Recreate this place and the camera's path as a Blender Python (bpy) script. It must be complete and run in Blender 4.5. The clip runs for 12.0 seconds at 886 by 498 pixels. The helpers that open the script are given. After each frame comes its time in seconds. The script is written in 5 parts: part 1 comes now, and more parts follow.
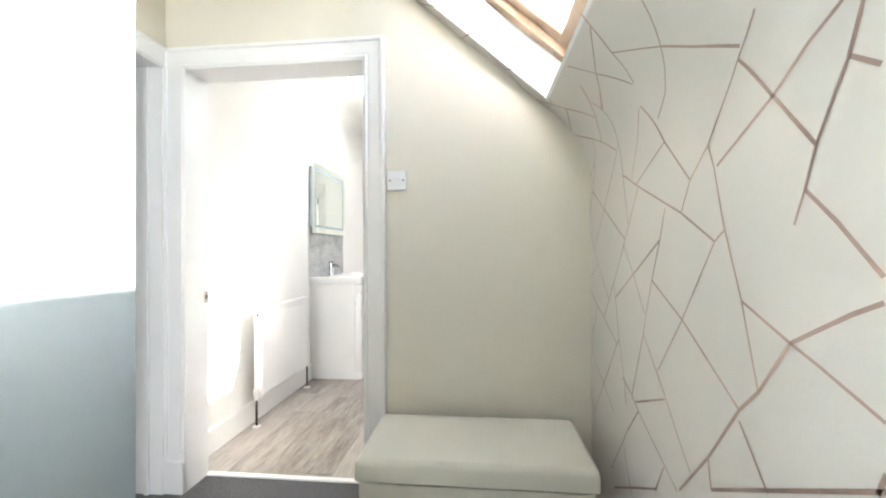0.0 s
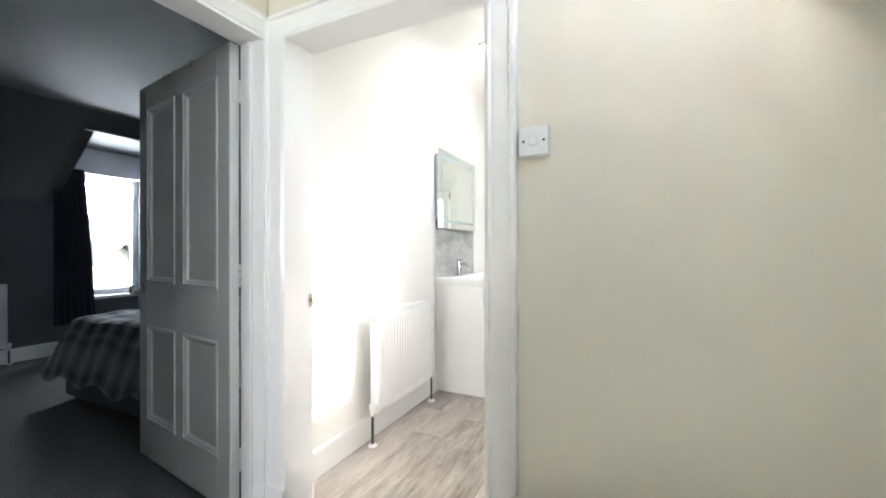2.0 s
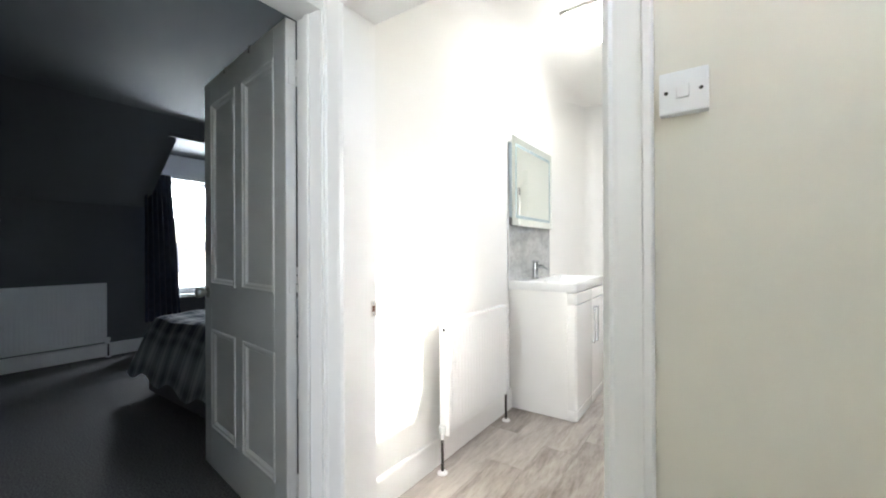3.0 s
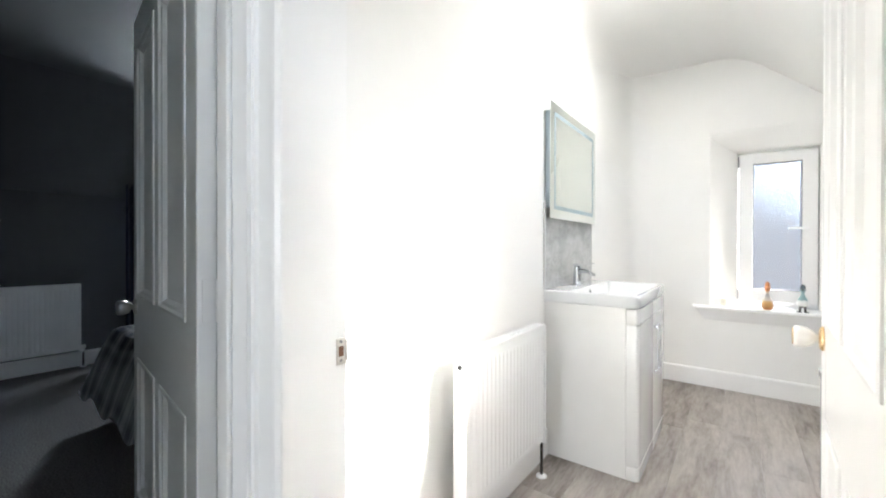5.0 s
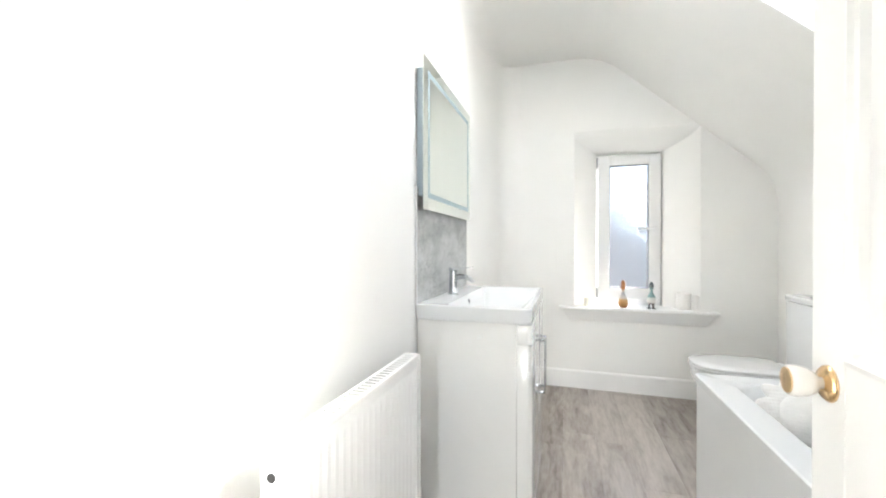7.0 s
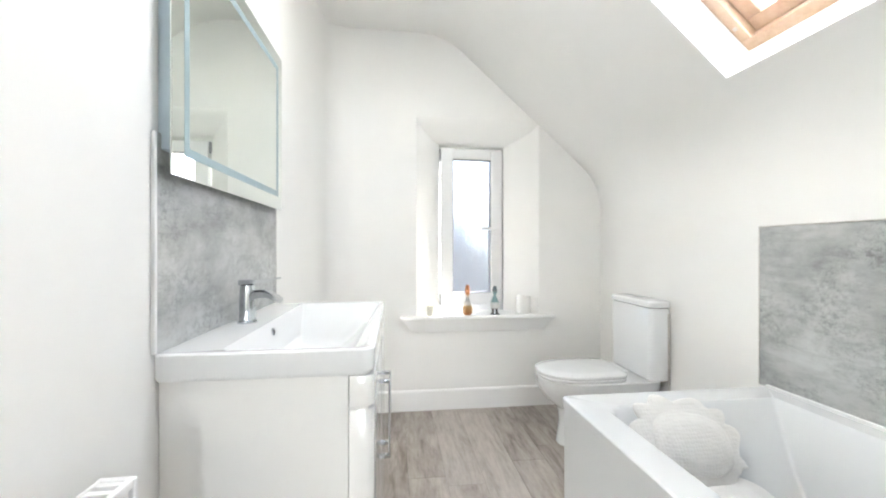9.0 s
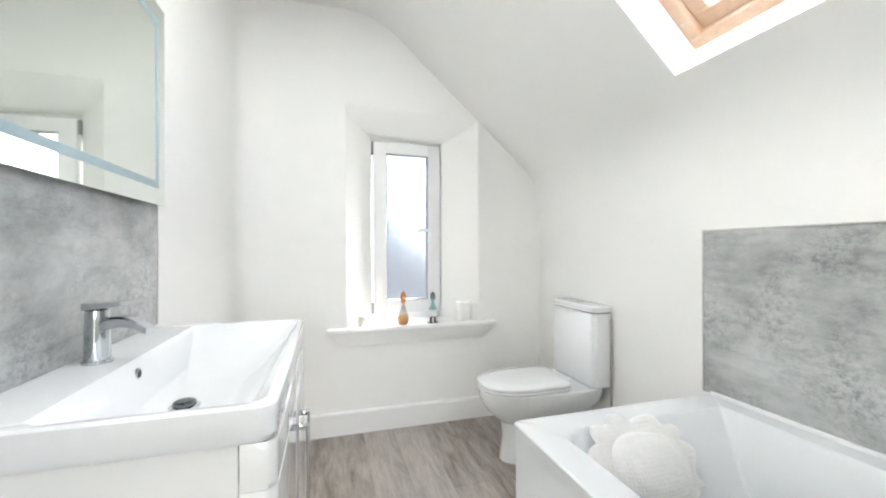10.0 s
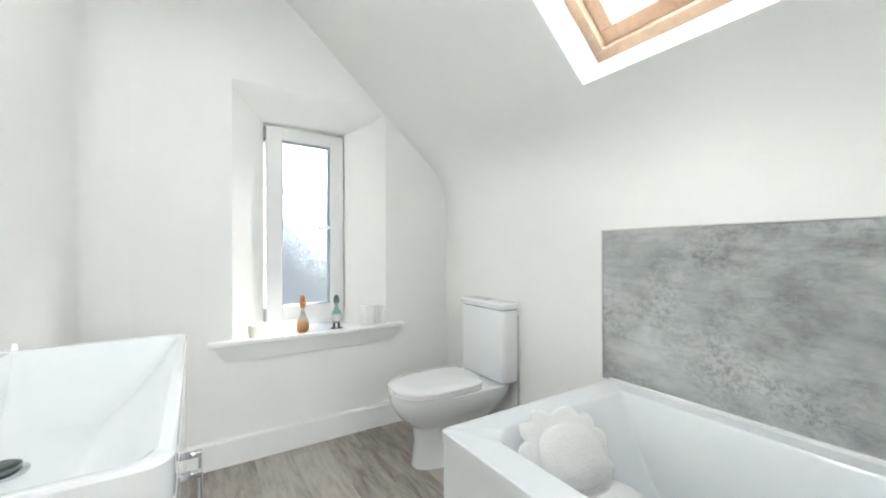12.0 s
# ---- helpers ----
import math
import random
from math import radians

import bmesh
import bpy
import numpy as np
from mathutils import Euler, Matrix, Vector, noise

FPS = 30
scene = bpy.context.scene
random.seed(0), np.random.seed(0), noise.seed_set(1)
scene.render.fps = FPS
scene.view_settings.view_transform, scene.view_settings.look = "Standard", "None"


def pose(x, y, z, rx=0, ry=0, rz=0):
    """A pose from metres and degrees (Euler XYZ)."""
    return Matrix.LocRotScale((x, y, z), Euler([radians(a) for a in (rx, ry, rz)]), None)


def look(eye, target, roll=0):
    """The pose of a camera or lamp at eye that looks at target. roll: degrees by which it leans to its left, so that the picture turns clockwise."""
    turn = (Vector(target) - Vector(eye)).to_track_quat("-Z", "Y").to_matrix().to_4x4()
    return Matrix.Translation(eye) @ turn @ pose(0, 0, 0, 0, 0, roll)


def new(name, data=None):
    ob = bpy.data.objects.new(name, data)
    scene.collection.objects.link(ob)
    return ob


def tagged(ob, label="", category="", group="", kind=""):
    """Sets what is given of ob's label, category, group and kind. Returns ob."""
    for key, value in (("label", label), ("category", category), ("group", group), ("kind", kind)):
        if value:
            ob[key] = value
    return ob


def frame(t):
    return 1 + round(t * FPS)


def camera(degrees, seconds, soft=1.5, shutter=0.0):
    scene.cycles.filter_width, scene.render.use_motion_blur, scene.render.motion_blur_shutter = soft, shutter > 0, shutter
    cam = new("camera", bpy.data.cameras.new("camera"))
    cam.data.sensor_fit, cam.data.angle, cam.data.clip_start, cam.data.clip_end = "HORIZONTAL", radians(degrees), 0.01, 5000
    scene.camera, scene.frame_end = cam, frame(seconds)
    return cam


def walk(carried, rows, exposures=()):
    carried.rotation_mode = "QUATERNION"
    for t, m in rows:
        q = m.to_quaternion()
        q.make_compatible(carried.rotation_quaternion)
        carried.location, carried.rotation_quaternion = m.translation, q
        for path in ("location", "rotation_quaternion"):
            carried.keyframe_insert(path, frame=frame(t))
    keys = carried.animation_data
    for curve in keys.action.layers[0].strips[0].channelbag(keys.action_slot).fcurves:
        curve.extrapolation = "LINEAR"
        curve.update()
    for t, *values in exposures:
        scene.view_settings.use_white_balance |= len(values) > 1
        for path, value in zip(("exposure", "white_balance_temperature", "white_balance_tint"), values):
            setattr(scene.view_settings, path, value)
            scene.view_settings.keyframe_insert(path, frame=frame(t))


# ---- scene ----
cam = camera(97.4, 12.0, soft=2.0)
EXPOSURES = [(0.0, 2.76, 6500, 10), (2.5, 2.70, 6450, 9), (4.5, 2.66, 6350, 10), (6.5, 2.64, 6350, 9), (9.0, 2.63, 6300, 9), (10.5, 2.54, 6200, 8), (12.0, 2.46, 6150, 5)]
PATH = [
    (0, (-0.03, 0.438, 1.133), (-0.222, 2.428, 1.145), -0.3),
    (0.5, (-0.051, 0.585, 1.13), (-0.348, 2.563, 1.138), -0.2),
    (1, (-0.067, 0.742, 1.133), (-0.523, 2.689, 1.137), -0.3),
    (1.5, (-0.087, 0.876, 1.134), (-0.744, 2.765, 1.136), -0.2),
    (2, (-0.147, 0.993, 1.131), (-1.01, 2.797, 1.133), -0.1),
    (2.5, (-0.252, 1.11, 1.124), (-1.284, 2.824, 1.13), -0.0),
    (2.7, (-0.303, 1.155, 1.127), (-1.382, 2.839, 1.132), -0.1),
    (4.3, (-0.536, 1.56, 1.143), (-1.785, 3.122, 1.145), -0.5),
    (4.5, (-0.608, 1.625, 1.141), (-1.844, 3.197, 1.134), -0.1),
    (5, (-0.702, 1.731, 1.145), (-1.911, 3.324, 1.136), 0.1),
    (5.5, (-0.8, 1.841, 1.154), (-1.914, 3.502, 1.141), 0.2),
    (6, (-0.873, 1.95, 1.155), (-1.836, 3.703, 1.142), 0.2),
    (6.5, (-0.931, 2.1, 1.134), (-1.71, 3.942, 1.131), 0.1),
    (7, (-0.961, 2.263, 1.15), (-1.56, 4.172, 1.138), 0.0),
    (7.2, (-0.975, 2.317, 1.151), (-1.489, 4.25, 1.139), 0.0),
    (8.8, (-1.024, 2.775, 1.135), (-0.898, 4.771, 1.137), 0.2),
    (9, (-1.028, 2.861, 1.142), (-0.793, 4.847, 1.142), -0.0),
    (9.5, (-0.999, 2.999, 1.162), (-0.582, 4.955, 1.157), -0.2),
    (10, (-1.0, 3.094, 1.162), (-0.431, 5.012, 1.163), -0.2),
    (10.5, (-1.035, 3.172, 1.168), (-0.308, 5.035, 1.164), -0.3),
    (11, (-1.053, 3.213, 1.158), (-0.18, 5.012, 1.16), -0.3),
    (11.5, (-1.062, 3.228, 1.154), (-0.066, 4.963, 1.158), -0.3),
    (12, (-1.062, 3.238, 1.151), (0.014, 4.923, 1.155), -0.2),
]
walk(cam, [(t, look(eye, target, roll)) for t, eye, target, roll in PATH], EXPOSURES)

# ---- world and light ----
SUN_TO = Vector((1.0, 0.76, 0.925)).normalized()
world = bpy.data.worlds.new("world")
scene.world = world
world.use_nodes = True
wn = world.node_tree
sky = wn.nodes.new("ShaderNodeTexSky")
sky.sky_type = "NISHITA"
sky.sun_disc = False
sky.sun_elevation = math.asin(SUN_TO.z)
sky.sun_rotation = math.atan2(SUN_TO.x, SUN_TO.y)
wn.links.new(sky.outputs[0], wn.nodes["Background"].inputs[0])
wn.nodes["Background"].inputs[1].default_value = 0.15

sun = new("sun", bpy.data.lights.new("sun", "SUN"))
sun.data.energy = 4.8
sun.data.angle = radians(0.6)
sun.data.color = (1.0, 0.95, 0.88)
sun.matrix_world = look(SUN_TO * 20, (0, 0, 0))


def sky_panel(name, m, sx, sy, watts, colour):
    """An area lamp in an opening, for the sky's light."""
    ob = new(name, bpy.data.lights.new(name, "AREA"))
    ob.data.shape, ob.data.size, ob.data.size_y = "RECTANGLE", sx, sy
    ob.data.energy, ob.data.color = watts, colour
    ob.matrix_world = m
    return ob


# ---- plan ----
N0, N1 = 2.165, 2.30            # wall between landing and bathroom
WX = -1.53                      # landing wall with the bedroom door
WX2 = -1.645                    # its bedroom face
PX = 0.44                       # papered knee wall
BX = 0.49                       # bathroom knee wall
LX = -1.56                      # bathroom wall with the basin
FY = 5.625                      # bathroom window wall
RISE = 0.885                    # roof pitch
HC, BC = 1.985, 2.06            # roof plane heights at x = 0: landing, bathroom
TOP = 2.68                      # flat ceiling
PITCH = math.atan(RISE)
DOOR_X0, DOOR_X1, DOOR_Z = -1.425, -0.555, 2.005

# ---- materials ----


def material(name, colour, rough=0.5, metal=0.0, vary=0.06, scale=6.0, bump=0.05, bump_scale=60.0, coat=0.0, spec=0.5):
    m = bpy.data.materials.new(name)
    m.use_nodes = True
    nt = m.node_tree
    b = nt.nodes["Principled BSDF"]
    b.inputs["Roughness"].default_value = rough
    b.inputs["Metallic"].default_value = metal
    b.inputs["Coat Weight"].default_value = coat
    b.inputs["Coat Roughness"].default_value = 0.05
    b.inputs["Specular IOR Level"].default_value = spec
    tc = nt.nodes.new("ShaderNodeTexCoord")
    n1 = nt.nodes.new("ShaderNodeTexNoise")
    n1.inputs["Scale"].default_value = scale
    n1.inputs["Detail"].default_value = 5
    nt.links.new(tc.outputs["Object"], n1.inputs["Vector"])
    ramp = nt.nodes.new("ShaderNodeValToRGB")
    lo = [max(0.0, c * (1 - vary)) for c in colour]
    hi = [min(1.0, c * (1 + vary)) for c in colour]
    ramp.color_ramp.elements[0].position, ramp.color_ramp.elements[1].position = 0.35, 0.65
    ramp.color_ramp.elements[0].color = (*lo, 1)
    ramp.color_ramp.elements[1].color = (*hi, 1)
    nt.links.new(n1.outputs["Fac"], ramp.inputs["Fac"])
    nt.links.new(ramp.outputs["Color"], b.inputs["Base Color"])
    rr = nt.nodes.new("ShaderNodeMapRange")
    rr.inputs["To Min"].default_value = max(0.02, rough * 0.85)
    rr.inputs["To Max"].default_value = min(1.0, rough * 1.15)
    nt.links.new(n1.outputs["Fac"], rr.inputs["Value"])
    nt.links.new(rr.outputs["Result"], b.inputs["Roughness"])
    if bump:
        n2 = nt.nodes.new("ShaderNodeTexNoise")
        n2.inputs["Scale"].default_value = bump_scale
        n2.inputs["Detail"].default_value = 6
        nt.links.new(tc.outputs["Object"], n2.inputs["Vector"])
        bp = nt.nodes.new("ShaderNodeBump")
        bp.inputs["Strength"].default_value = bump
        bp.inputs["Distance"].default_value = 0.01
        nt.links.new(n2.outputs["Fac"], bp.inputs["Height"])
        nt.links.new(bp.outputs["Normal"], b.inputs["Normal"])
    return m


def glow(name, colour, strength):
    m = bpy.data.materials.new(name)
    m.use_nodes = True
    b = m.node_tree.nodes["Principled BSDF"]
    b.inputs["Base Color"].default_value = (*colour, 1)
    b.inputs["Emission Color"].default_value = (*colour, 1)
    b.inputs["Emission Strength"].default_value = strength
    return m


def glass(name, rough=0.0, colour=(1, 1, 1), bump=0.0, scale=90.0):
    m = bpy.data.materials.new(name)
    m.use_nodes = True
    nt = m.node_tree
    b = nt.nodes["Principled BSDF"]
    b.inputs["Base Color"].default_value = (*colour, 1)
    b.inputs["Transmission Weight"].default_value = 1.0
    b.inputs["Roughness"].default_value = rough
    b.inputs["IOR"].default_value = 1.45 if bump else 1.1
    if bump:
        tc = nt.nodes.new("ShaderNodeTexCoord")
        n = nt.nodes.new("ShaderNodeTexVoronoi")
        n.inputs["Scale"].default_value = scale
        nt.links.new(tc.outputs["Object"], n.inputs["Vector"])
        bp = nt.nodes.new("ShaderNodeBump")
        bp.inputs["Strength"].default_value = bump
        bp.inputs["Distance"].default_value = 0.02
        nt.links.new(n.outputs["Distance"], bp.inputs["Height"])
        nt.links.new(bp.outputs["Normal"], b.inputs["Normal"])
    return m


def streaked(name, stops, stretch, scale, rough, bump, fine=4.0, island=0.0):
    """Noise stretched along one axis: wood grain, or trowelled cement."""
    m = bpy.data.materials.new(name)
    m.use_nodes = True
    nt = m.node_tree
    b = nt.nodes["Principled BSDF"]
    b.inputs["Roughness"].default_value = rough
    tc = nt.nodes.new("ShaderNodeTexCoord")
    mp = nt.nodes.new("ShaderNodeMapping")
    mp.inputs["Scale"].default_value = stretch
    nt.links.new(tc.outputs["Object"], mp.inputs["Vector"])
    oi = nt.nodes.new("ShaderNodeObjectInfo")
    comb = nt.nodes.new("ShaderNodeCombineXYZ")
    mul = nt.nodes.new("ShaderNodeMath")
    mul.operation = "MULTIPLY"
    mul.inputs[1].default_value = 37.0
    nt.links.new(oi.outputs["Random"], mul.inputs[0])
    nt.links.new(mul.outputs[0], comb.inputs[0])
    nt.links.new(mul.outputs[0], comb.inputs[1])
    add = nt.nodes.new("ShaderNodeVectorMath")
    add.operation = "ADD"
    nt.links.new(mp.outputs[0], add.inputs[0])
    nt.links.new(comb.outputs[0], add.inputs[1])
    n1 = nt.nodes.new("ShaderNodeTexNoise")
    n1.inputs["Scale"].default_value = scale
    n1.inputs["Detail"].default_value = 8
    n1.inputs["Roughness"].default_value = 0.62
    n1.inputs["Distortion"].default_value = 0.6
    nt.links.new(add.outputs[0], n1.inputs["Vector"])
    n2 = nt.nodes.new("ShaderNodeTexNoise")
    n2.inputs["Scale"].default_value = scale * fine
    n2.inputs["Detail"].default_value = 6
    n2.inputs["Roughness"].default_value = 0.7
    nt.links.new(add.outputs[0], n2.inputs["Vector"])
    mix = nt.nodes.new("ShaderNodeMath")
    mix.operation = "MULTIPLY_ADD"
    mix.inputs[1].default_value = 0.45
    nt.links.new(n2.outputs["Fac"], mix.inputs[0])
    half = nt.nodes.new("ShaderNodeMath")
    half.operation = "MULTIPLY"
    half.inputs[1].default_value = 0.55
    nt.links.new(n1.outputs["Fac"], half.inputs[0])
    nt.links.new(half.outputs[0], mix.inputs[2])
    tone = nt.nodes.new("ShaderNodeMath")
    tone.operation = "MULTIPLY_ADD"
    tone.inputs[1].default_value = island
    nt.links.new(oi.outputs["Random"], tone.inputs[0])
    nt.links.new(mix.outputs[0], tone.inputs[2])
    sub = nt.nodes.new("ShaderNodeMath")
    sub.operation = "SUBTRACT"
    sub.inputs[1].default_value = island / 2
    nt.links.new(tone.outputs[0], sub.inputs[0])
    ramp = nt.nodes.new("ShaderNodeValToRGB")
    els = ramp.color_ramp.elements
    while len(els) < len(stops):
        els.new(0.5)
    for e, (p, c) in zip(els, stops):
        e.position, e.color = p, (*c, 1)
    nt.links.new(sub.outputs[0], ramp.inputs["Fac"])
    nt.links.new(ramp.outputs["Color"], b.inputs["Base Color"])
    bp = nt.nodes.new("ShaderNodeBump")
    bp.inputs["Strength"].default_value = bump
    bp.inputs["Distance"].default_value = 0.004
    nt.links.new(mix.outputs[0], bp.inputs["Height"])
    nt.links.new(bp.outputs["Normal"], b.inputs["Normal"])
    return m


def cement(name):
    """Pale trowelled cement: broad cloudy streaks with darker speckled patches."""
    m = bpy.data.materials.new(name)
    m.use_nodes = True
    nt = m.node_tree
    b = nt.nodes["Principled BSDF"]
    tc = nt.nodes.new("ShaderNodeTexCoord")

    def field(stretch, scale, detail, rough, distort=0.0):
        mp = nt.nodes.new("ShaderNodeMapping")
        mp.inputs["Scale"].default_value = stretch
        nt.links.new(tc.outputs["Object"], mp.inputs["Vector"])
        n = nt.nodes.new("ShaderNodeTexNoise")
        n.inputs["Scale"].default_value = scale
        n.inputs["Detail"].default_value = detail
        n.inputs["Roughness"].default_value = rough
        n.inputs["Distortion"].default_value = distort
        nt.links.new(mp.outputs[0], n.inputs["Vector"])
        return n.outputs["Fac"]

    def ramp(fac, stops):
        r = nt.nodes.new("ShaderNodeValToRGB")
        els = r.color_ramp.elements
        while len(els) < len(stops):
            els.new(0.5)
        for e, (p, c) in zip(els, stops):
            e.position, e.color = p, (c * 0.99, c, c * 0.995, 1)
        nt.links.new(fac, r.inputs["Fac"])
        return r.outputs["Color"]

    def mixed(mode, fac, p, q):
        x = nt.nodes.new("ShaderNodeMix")
        x.data_type, x.blend_type = "RGBA", mode
        x.inputs["Factor"].default_value = fac
        nt.links.new(p, x.inputs["A"])
        nt.links.new(q, x.inputs["B"])
        return x.outputs["Result"]
    cloud = ramp(field((1, 1, 1.9), 2.3, 10, 0.66, 0.25), [(0.33, 0.25), (0.45, 0.38), (0.53, 0.47), (0.66, 0.57)])
    streak = ramp(field((1, 1, 6.0), 4.2, 12, 0.72, 0.3), [(0.36, 0.66), (0.50, 1.0), (0.70, 1.06)])
    patch = ramp(field((1, 1, 1.5), 3.4, 7, 0.6), [(0.40, 0.0), (0.66, 1.0)])
    speck = ramp(field((1, 1, 1.3), 42, 12, 0.85), [(0.41, 0.45), (0.54, 1.0)])
    white = ramp(field((1, 1, 1), 1, 0, 0.5), [(0.0, 1.0), (1.0, 1.0)])
    spots = nt.nodes.new("ShaderNodeMix")
    spots.data_type = "RGBA"
    nt.links.new(patch, spots.inputs["Factor"])
    nt.links.new(white, spots.inputs["A"])
    nt.links.new(speck, spots.inputs["B"])
    col = mixed("MULTIPLY", 0.5, cloud, streak)
    col = mixed("MULTIPLY", 1.0, col, spots.outputs["Result"])
    nt.links.new(col, b.inputs["Base Color"])
    b.inputs["Roughness"].default_value = 0.38
    bp = nt.nodes.new("ShaderNodeBump")
    bp.inputs["Strength"].default_value = 0.12
    bp.inputs["Distance"].default_value = 0.003
    nt.links.new(col, bp.inputs["Height"])
    nt.links.new(bp.outputs["Normal"], b.inputs["Normal"])
    return m


def plaid(name):
    m = bpy.data.materials.new(name)
    m.use_nodes = True
    nt = m.node_tree
    b = nt.nodes["Principled BSDF"]
    b.inputs["Roughness"].default_value = 0.9
    tc = nt.nodes.new("ShaderNodeTexCoord")
    outs = []
    for axis, scale in (("X", 1.7), ("Y", 1.7)):
        w = nt.nodes.new("ShaderNodeTexWave")
        w.bands_direction = axis
        w.inputs["Scale"].default_value = scale
        w.inputs["Distortion"].default_value = 0.4
        nt.links.new(tc.outputs["Object"], w.inputs["Vector"])
        r = nt.nodes.new("ShaderNodeValToRGB")
        r.color_ramp.interpolation = "EASE"
        els = r.color_ramp.elements
        els[0].position, els[0].color = 0.0, (0.80, 0.81, 0.82, 1)
        els[1].position, els[1].color = 0.35, (0.28, 0.30, 0.34, 1)
        e = els.new(0.6)
        e.color = (0.55, 0.58, 0.61, 1)
        e = els.new(0.85)
        e.color = (0.11, 0.13, 0.17, 1)
        nt.links.new(w.outputs["Fac"], r.inputs["Fac"])
        outs.append(r)
    mx = nt.nodes.new("ShaderNodeMix")
    mx.data_type = "RGBA"
    mx.inputs["Factor"].default_value = 0.5
    nt.links.new(outs[0].outputs["Color"], mx.inputs["A"])
    nt.links.new(outs[1].outputs["Color"], mx.inputs["B"])
    nt.links.new(mx.outputs["Result"], b.inputs["Base Color"])
    return m


M_CREAM = material("cream_emulsion", (0.725, 0.692, 0.600), 0.75, vary=0.02, scale=2.0, bump=0.04, bump_scale=180)
M_PAPER = material("cream_wallpaper", (0.695, 0.66, 0.605), 0.6, vary=0.03, scale=2.5, bump=0.06, bump_scale=120)
M_LINE = material("rose_foil", (0.43, 0.31, 0.26), 0.33, metal=0.4, vary=0.3, scale=5.0, bump=0.0)
M_WHITE = material("white_emulsion", (0.84, 0.835, 0.815), 0.7, vary=0.012, scale=2.0, bump=0.03, bump_scale=150)
M_BLUE = material("pale_blue_emulsion", (0.36, 0.43, 0.47), 0.6, vary=0.015, scale=2.0, bump=0.03, bump_scale=150)
M_GLOSS = material("white_gloss_paint", (0.85, 0.845, 0.835), 0.3, vary=0.012, scale=4.0, bump=0.015, bump_scale=30)
M_CERAMIC = material("white_ceramic", (0.785, 0.795, 0.80), 0.1, vary=0.005, bump=0.0, coat=0.5)
M_ACRYLIC = material("white_acrylic", (0.75, 0.765, 0.775), 0.16, vary=0.005, bump=0.0, coat=0.3)
M_LACQUER = material("white_lacquer", (0.84, 0.835, 0.82), 0.16, vary=0.01, bump=0.0, coat=0.6)
M_ENAMEL = material("white_radiator_enamel", (0.82, 0.82, 0.82), 0.3, vary=0.01, bump=0.0)
M_PVC = material("white_pvc", (0.81, 0.812, 0.81), 0.3, vary=0.01, bump=0.0)
M_CHROME = material("chrome", (0.58, 0.60, 0.62), 0.08, metal=1.0, vary=0.03, bump=0.0)
M_DARKCHROME = material("dark_chrome", (0.16, 0.17, 0.18), 0.12, metal=1.0, vary=0.05, bump=0.0)
M_BRASS = material("polished_brass", (0.85, 0.60, 0.32), 0.2, metal=1.0, vary=0.05, bump=0.0)
M_STEEL = material("brushed_steel", (0.62, 0.60, 0.57), 0.3, metal=1.0, vary=0.08, scale=30, bump=0.02)
M_DARK = material("dark_pipe", (0.05, 0.045, 0.04), 0.4, metal=0.6, vary=0.2, bump=0.0)
M_GASKET = material("grey_gasket", (0.30, 0.30, 0.32), 0.6, vary=0.1, bump=0.0)
# painted darkness of gaps and holes; also the candle wick's own black
M_BLACK = material("black_gap_shade_and_wick", (0.01, 0.01, 0.01), 0.6, vary=0.1, bump=0.0)
M_FROST_KNOB = material("frosted_glass_knob", (0.85, 0.82, 0.78), 0.22, vary=0.03, bump=0.0, coat=0.5)
M_MIRROR = bpy.data.materials.new("mirror")
M_MIRROR.use_nodes = True
M_MIRROR.node_tree.nodes["Principled BSDF"].inputs["Metallic"].default_value = 1.0
M_MIRROR.node_tree.nodes["Principled BSDF"].inputs["Roughness"].default_value = 0.015
M_MIRROR.node_tree.nodes["Principled BSDF"].inputs["Base Color"].default_value = (0.80, 0.84, 0.80, 1)
M_MIRROR_BAND = material("frosted_mirror_band", (0.34, 0.44, 0.47), 0.5, metal=0.0, vary=0.03, bump=0.0)
M_MIRROR_BOX = material("mirror_back_box", (0.46, 0.55, 0.61), 0.45, vary=0.05, bump=0.0)
M_GLASS = glass("clear_glass")
M_FROST = glass("patterned_glass", 0.14, (0.99, 0.965, 0.98), bump=0.22, scale=120)
M_PINE = streaked("pine", [(0.3, (0.44, 0.29, 0.19)), (0.5, (0.56, 0.40, 0.28)), (0.7, (0.64, 0.48, 0.36))], (1, 1, 1), 8, 0.35, 0.1)
M_PLANK = streaked("grey_oak_plank", [(0.30, (0.165, 0.140, 0.118)), (0.42, (0.30, 0.265, 0.235)), (0.55, (0.41, 0.372, 0.338)), (0.72, (0.52, 0.48, 0.44))],
                   (6.2, 1.0, 1.0), 2.4, 0.42, 0.12, fine=3.4, island=0.20)
M_CEMENT = cement("grey_cement_board")
M_CARPET = material("grey_carpet", (0.16, 0.16, 0.165), 0.95, vary=0.45, scale=160, bump=0.9, bump_scale=320, spec=0.1)
M_DARK_CARPET = material("charcoal_carpet", (0.15, 0.145, 0.145), 0.95, vary=0.4, scale=120, bump=0.9, bump_scale=300, spec=0.1)
M_BEDROOM = material("slate_grey_emulsion", (0.10, 0.105, 0.115), 0.8, vary=0.04, scale=2, bump=0.03, bump_scale=150)
M_LEATHER = material("cream_leatherette", (0.70, 0.68, 0.60), 0.42, vary=0.03, scale=4, bump=0.12, bump_scale=220)
M_PILLOW = material("white_cotton", (0.80, 0.79, 0.77), 0.85, vary=0.02, scale=60, bump=0.3, bump_scale=90)


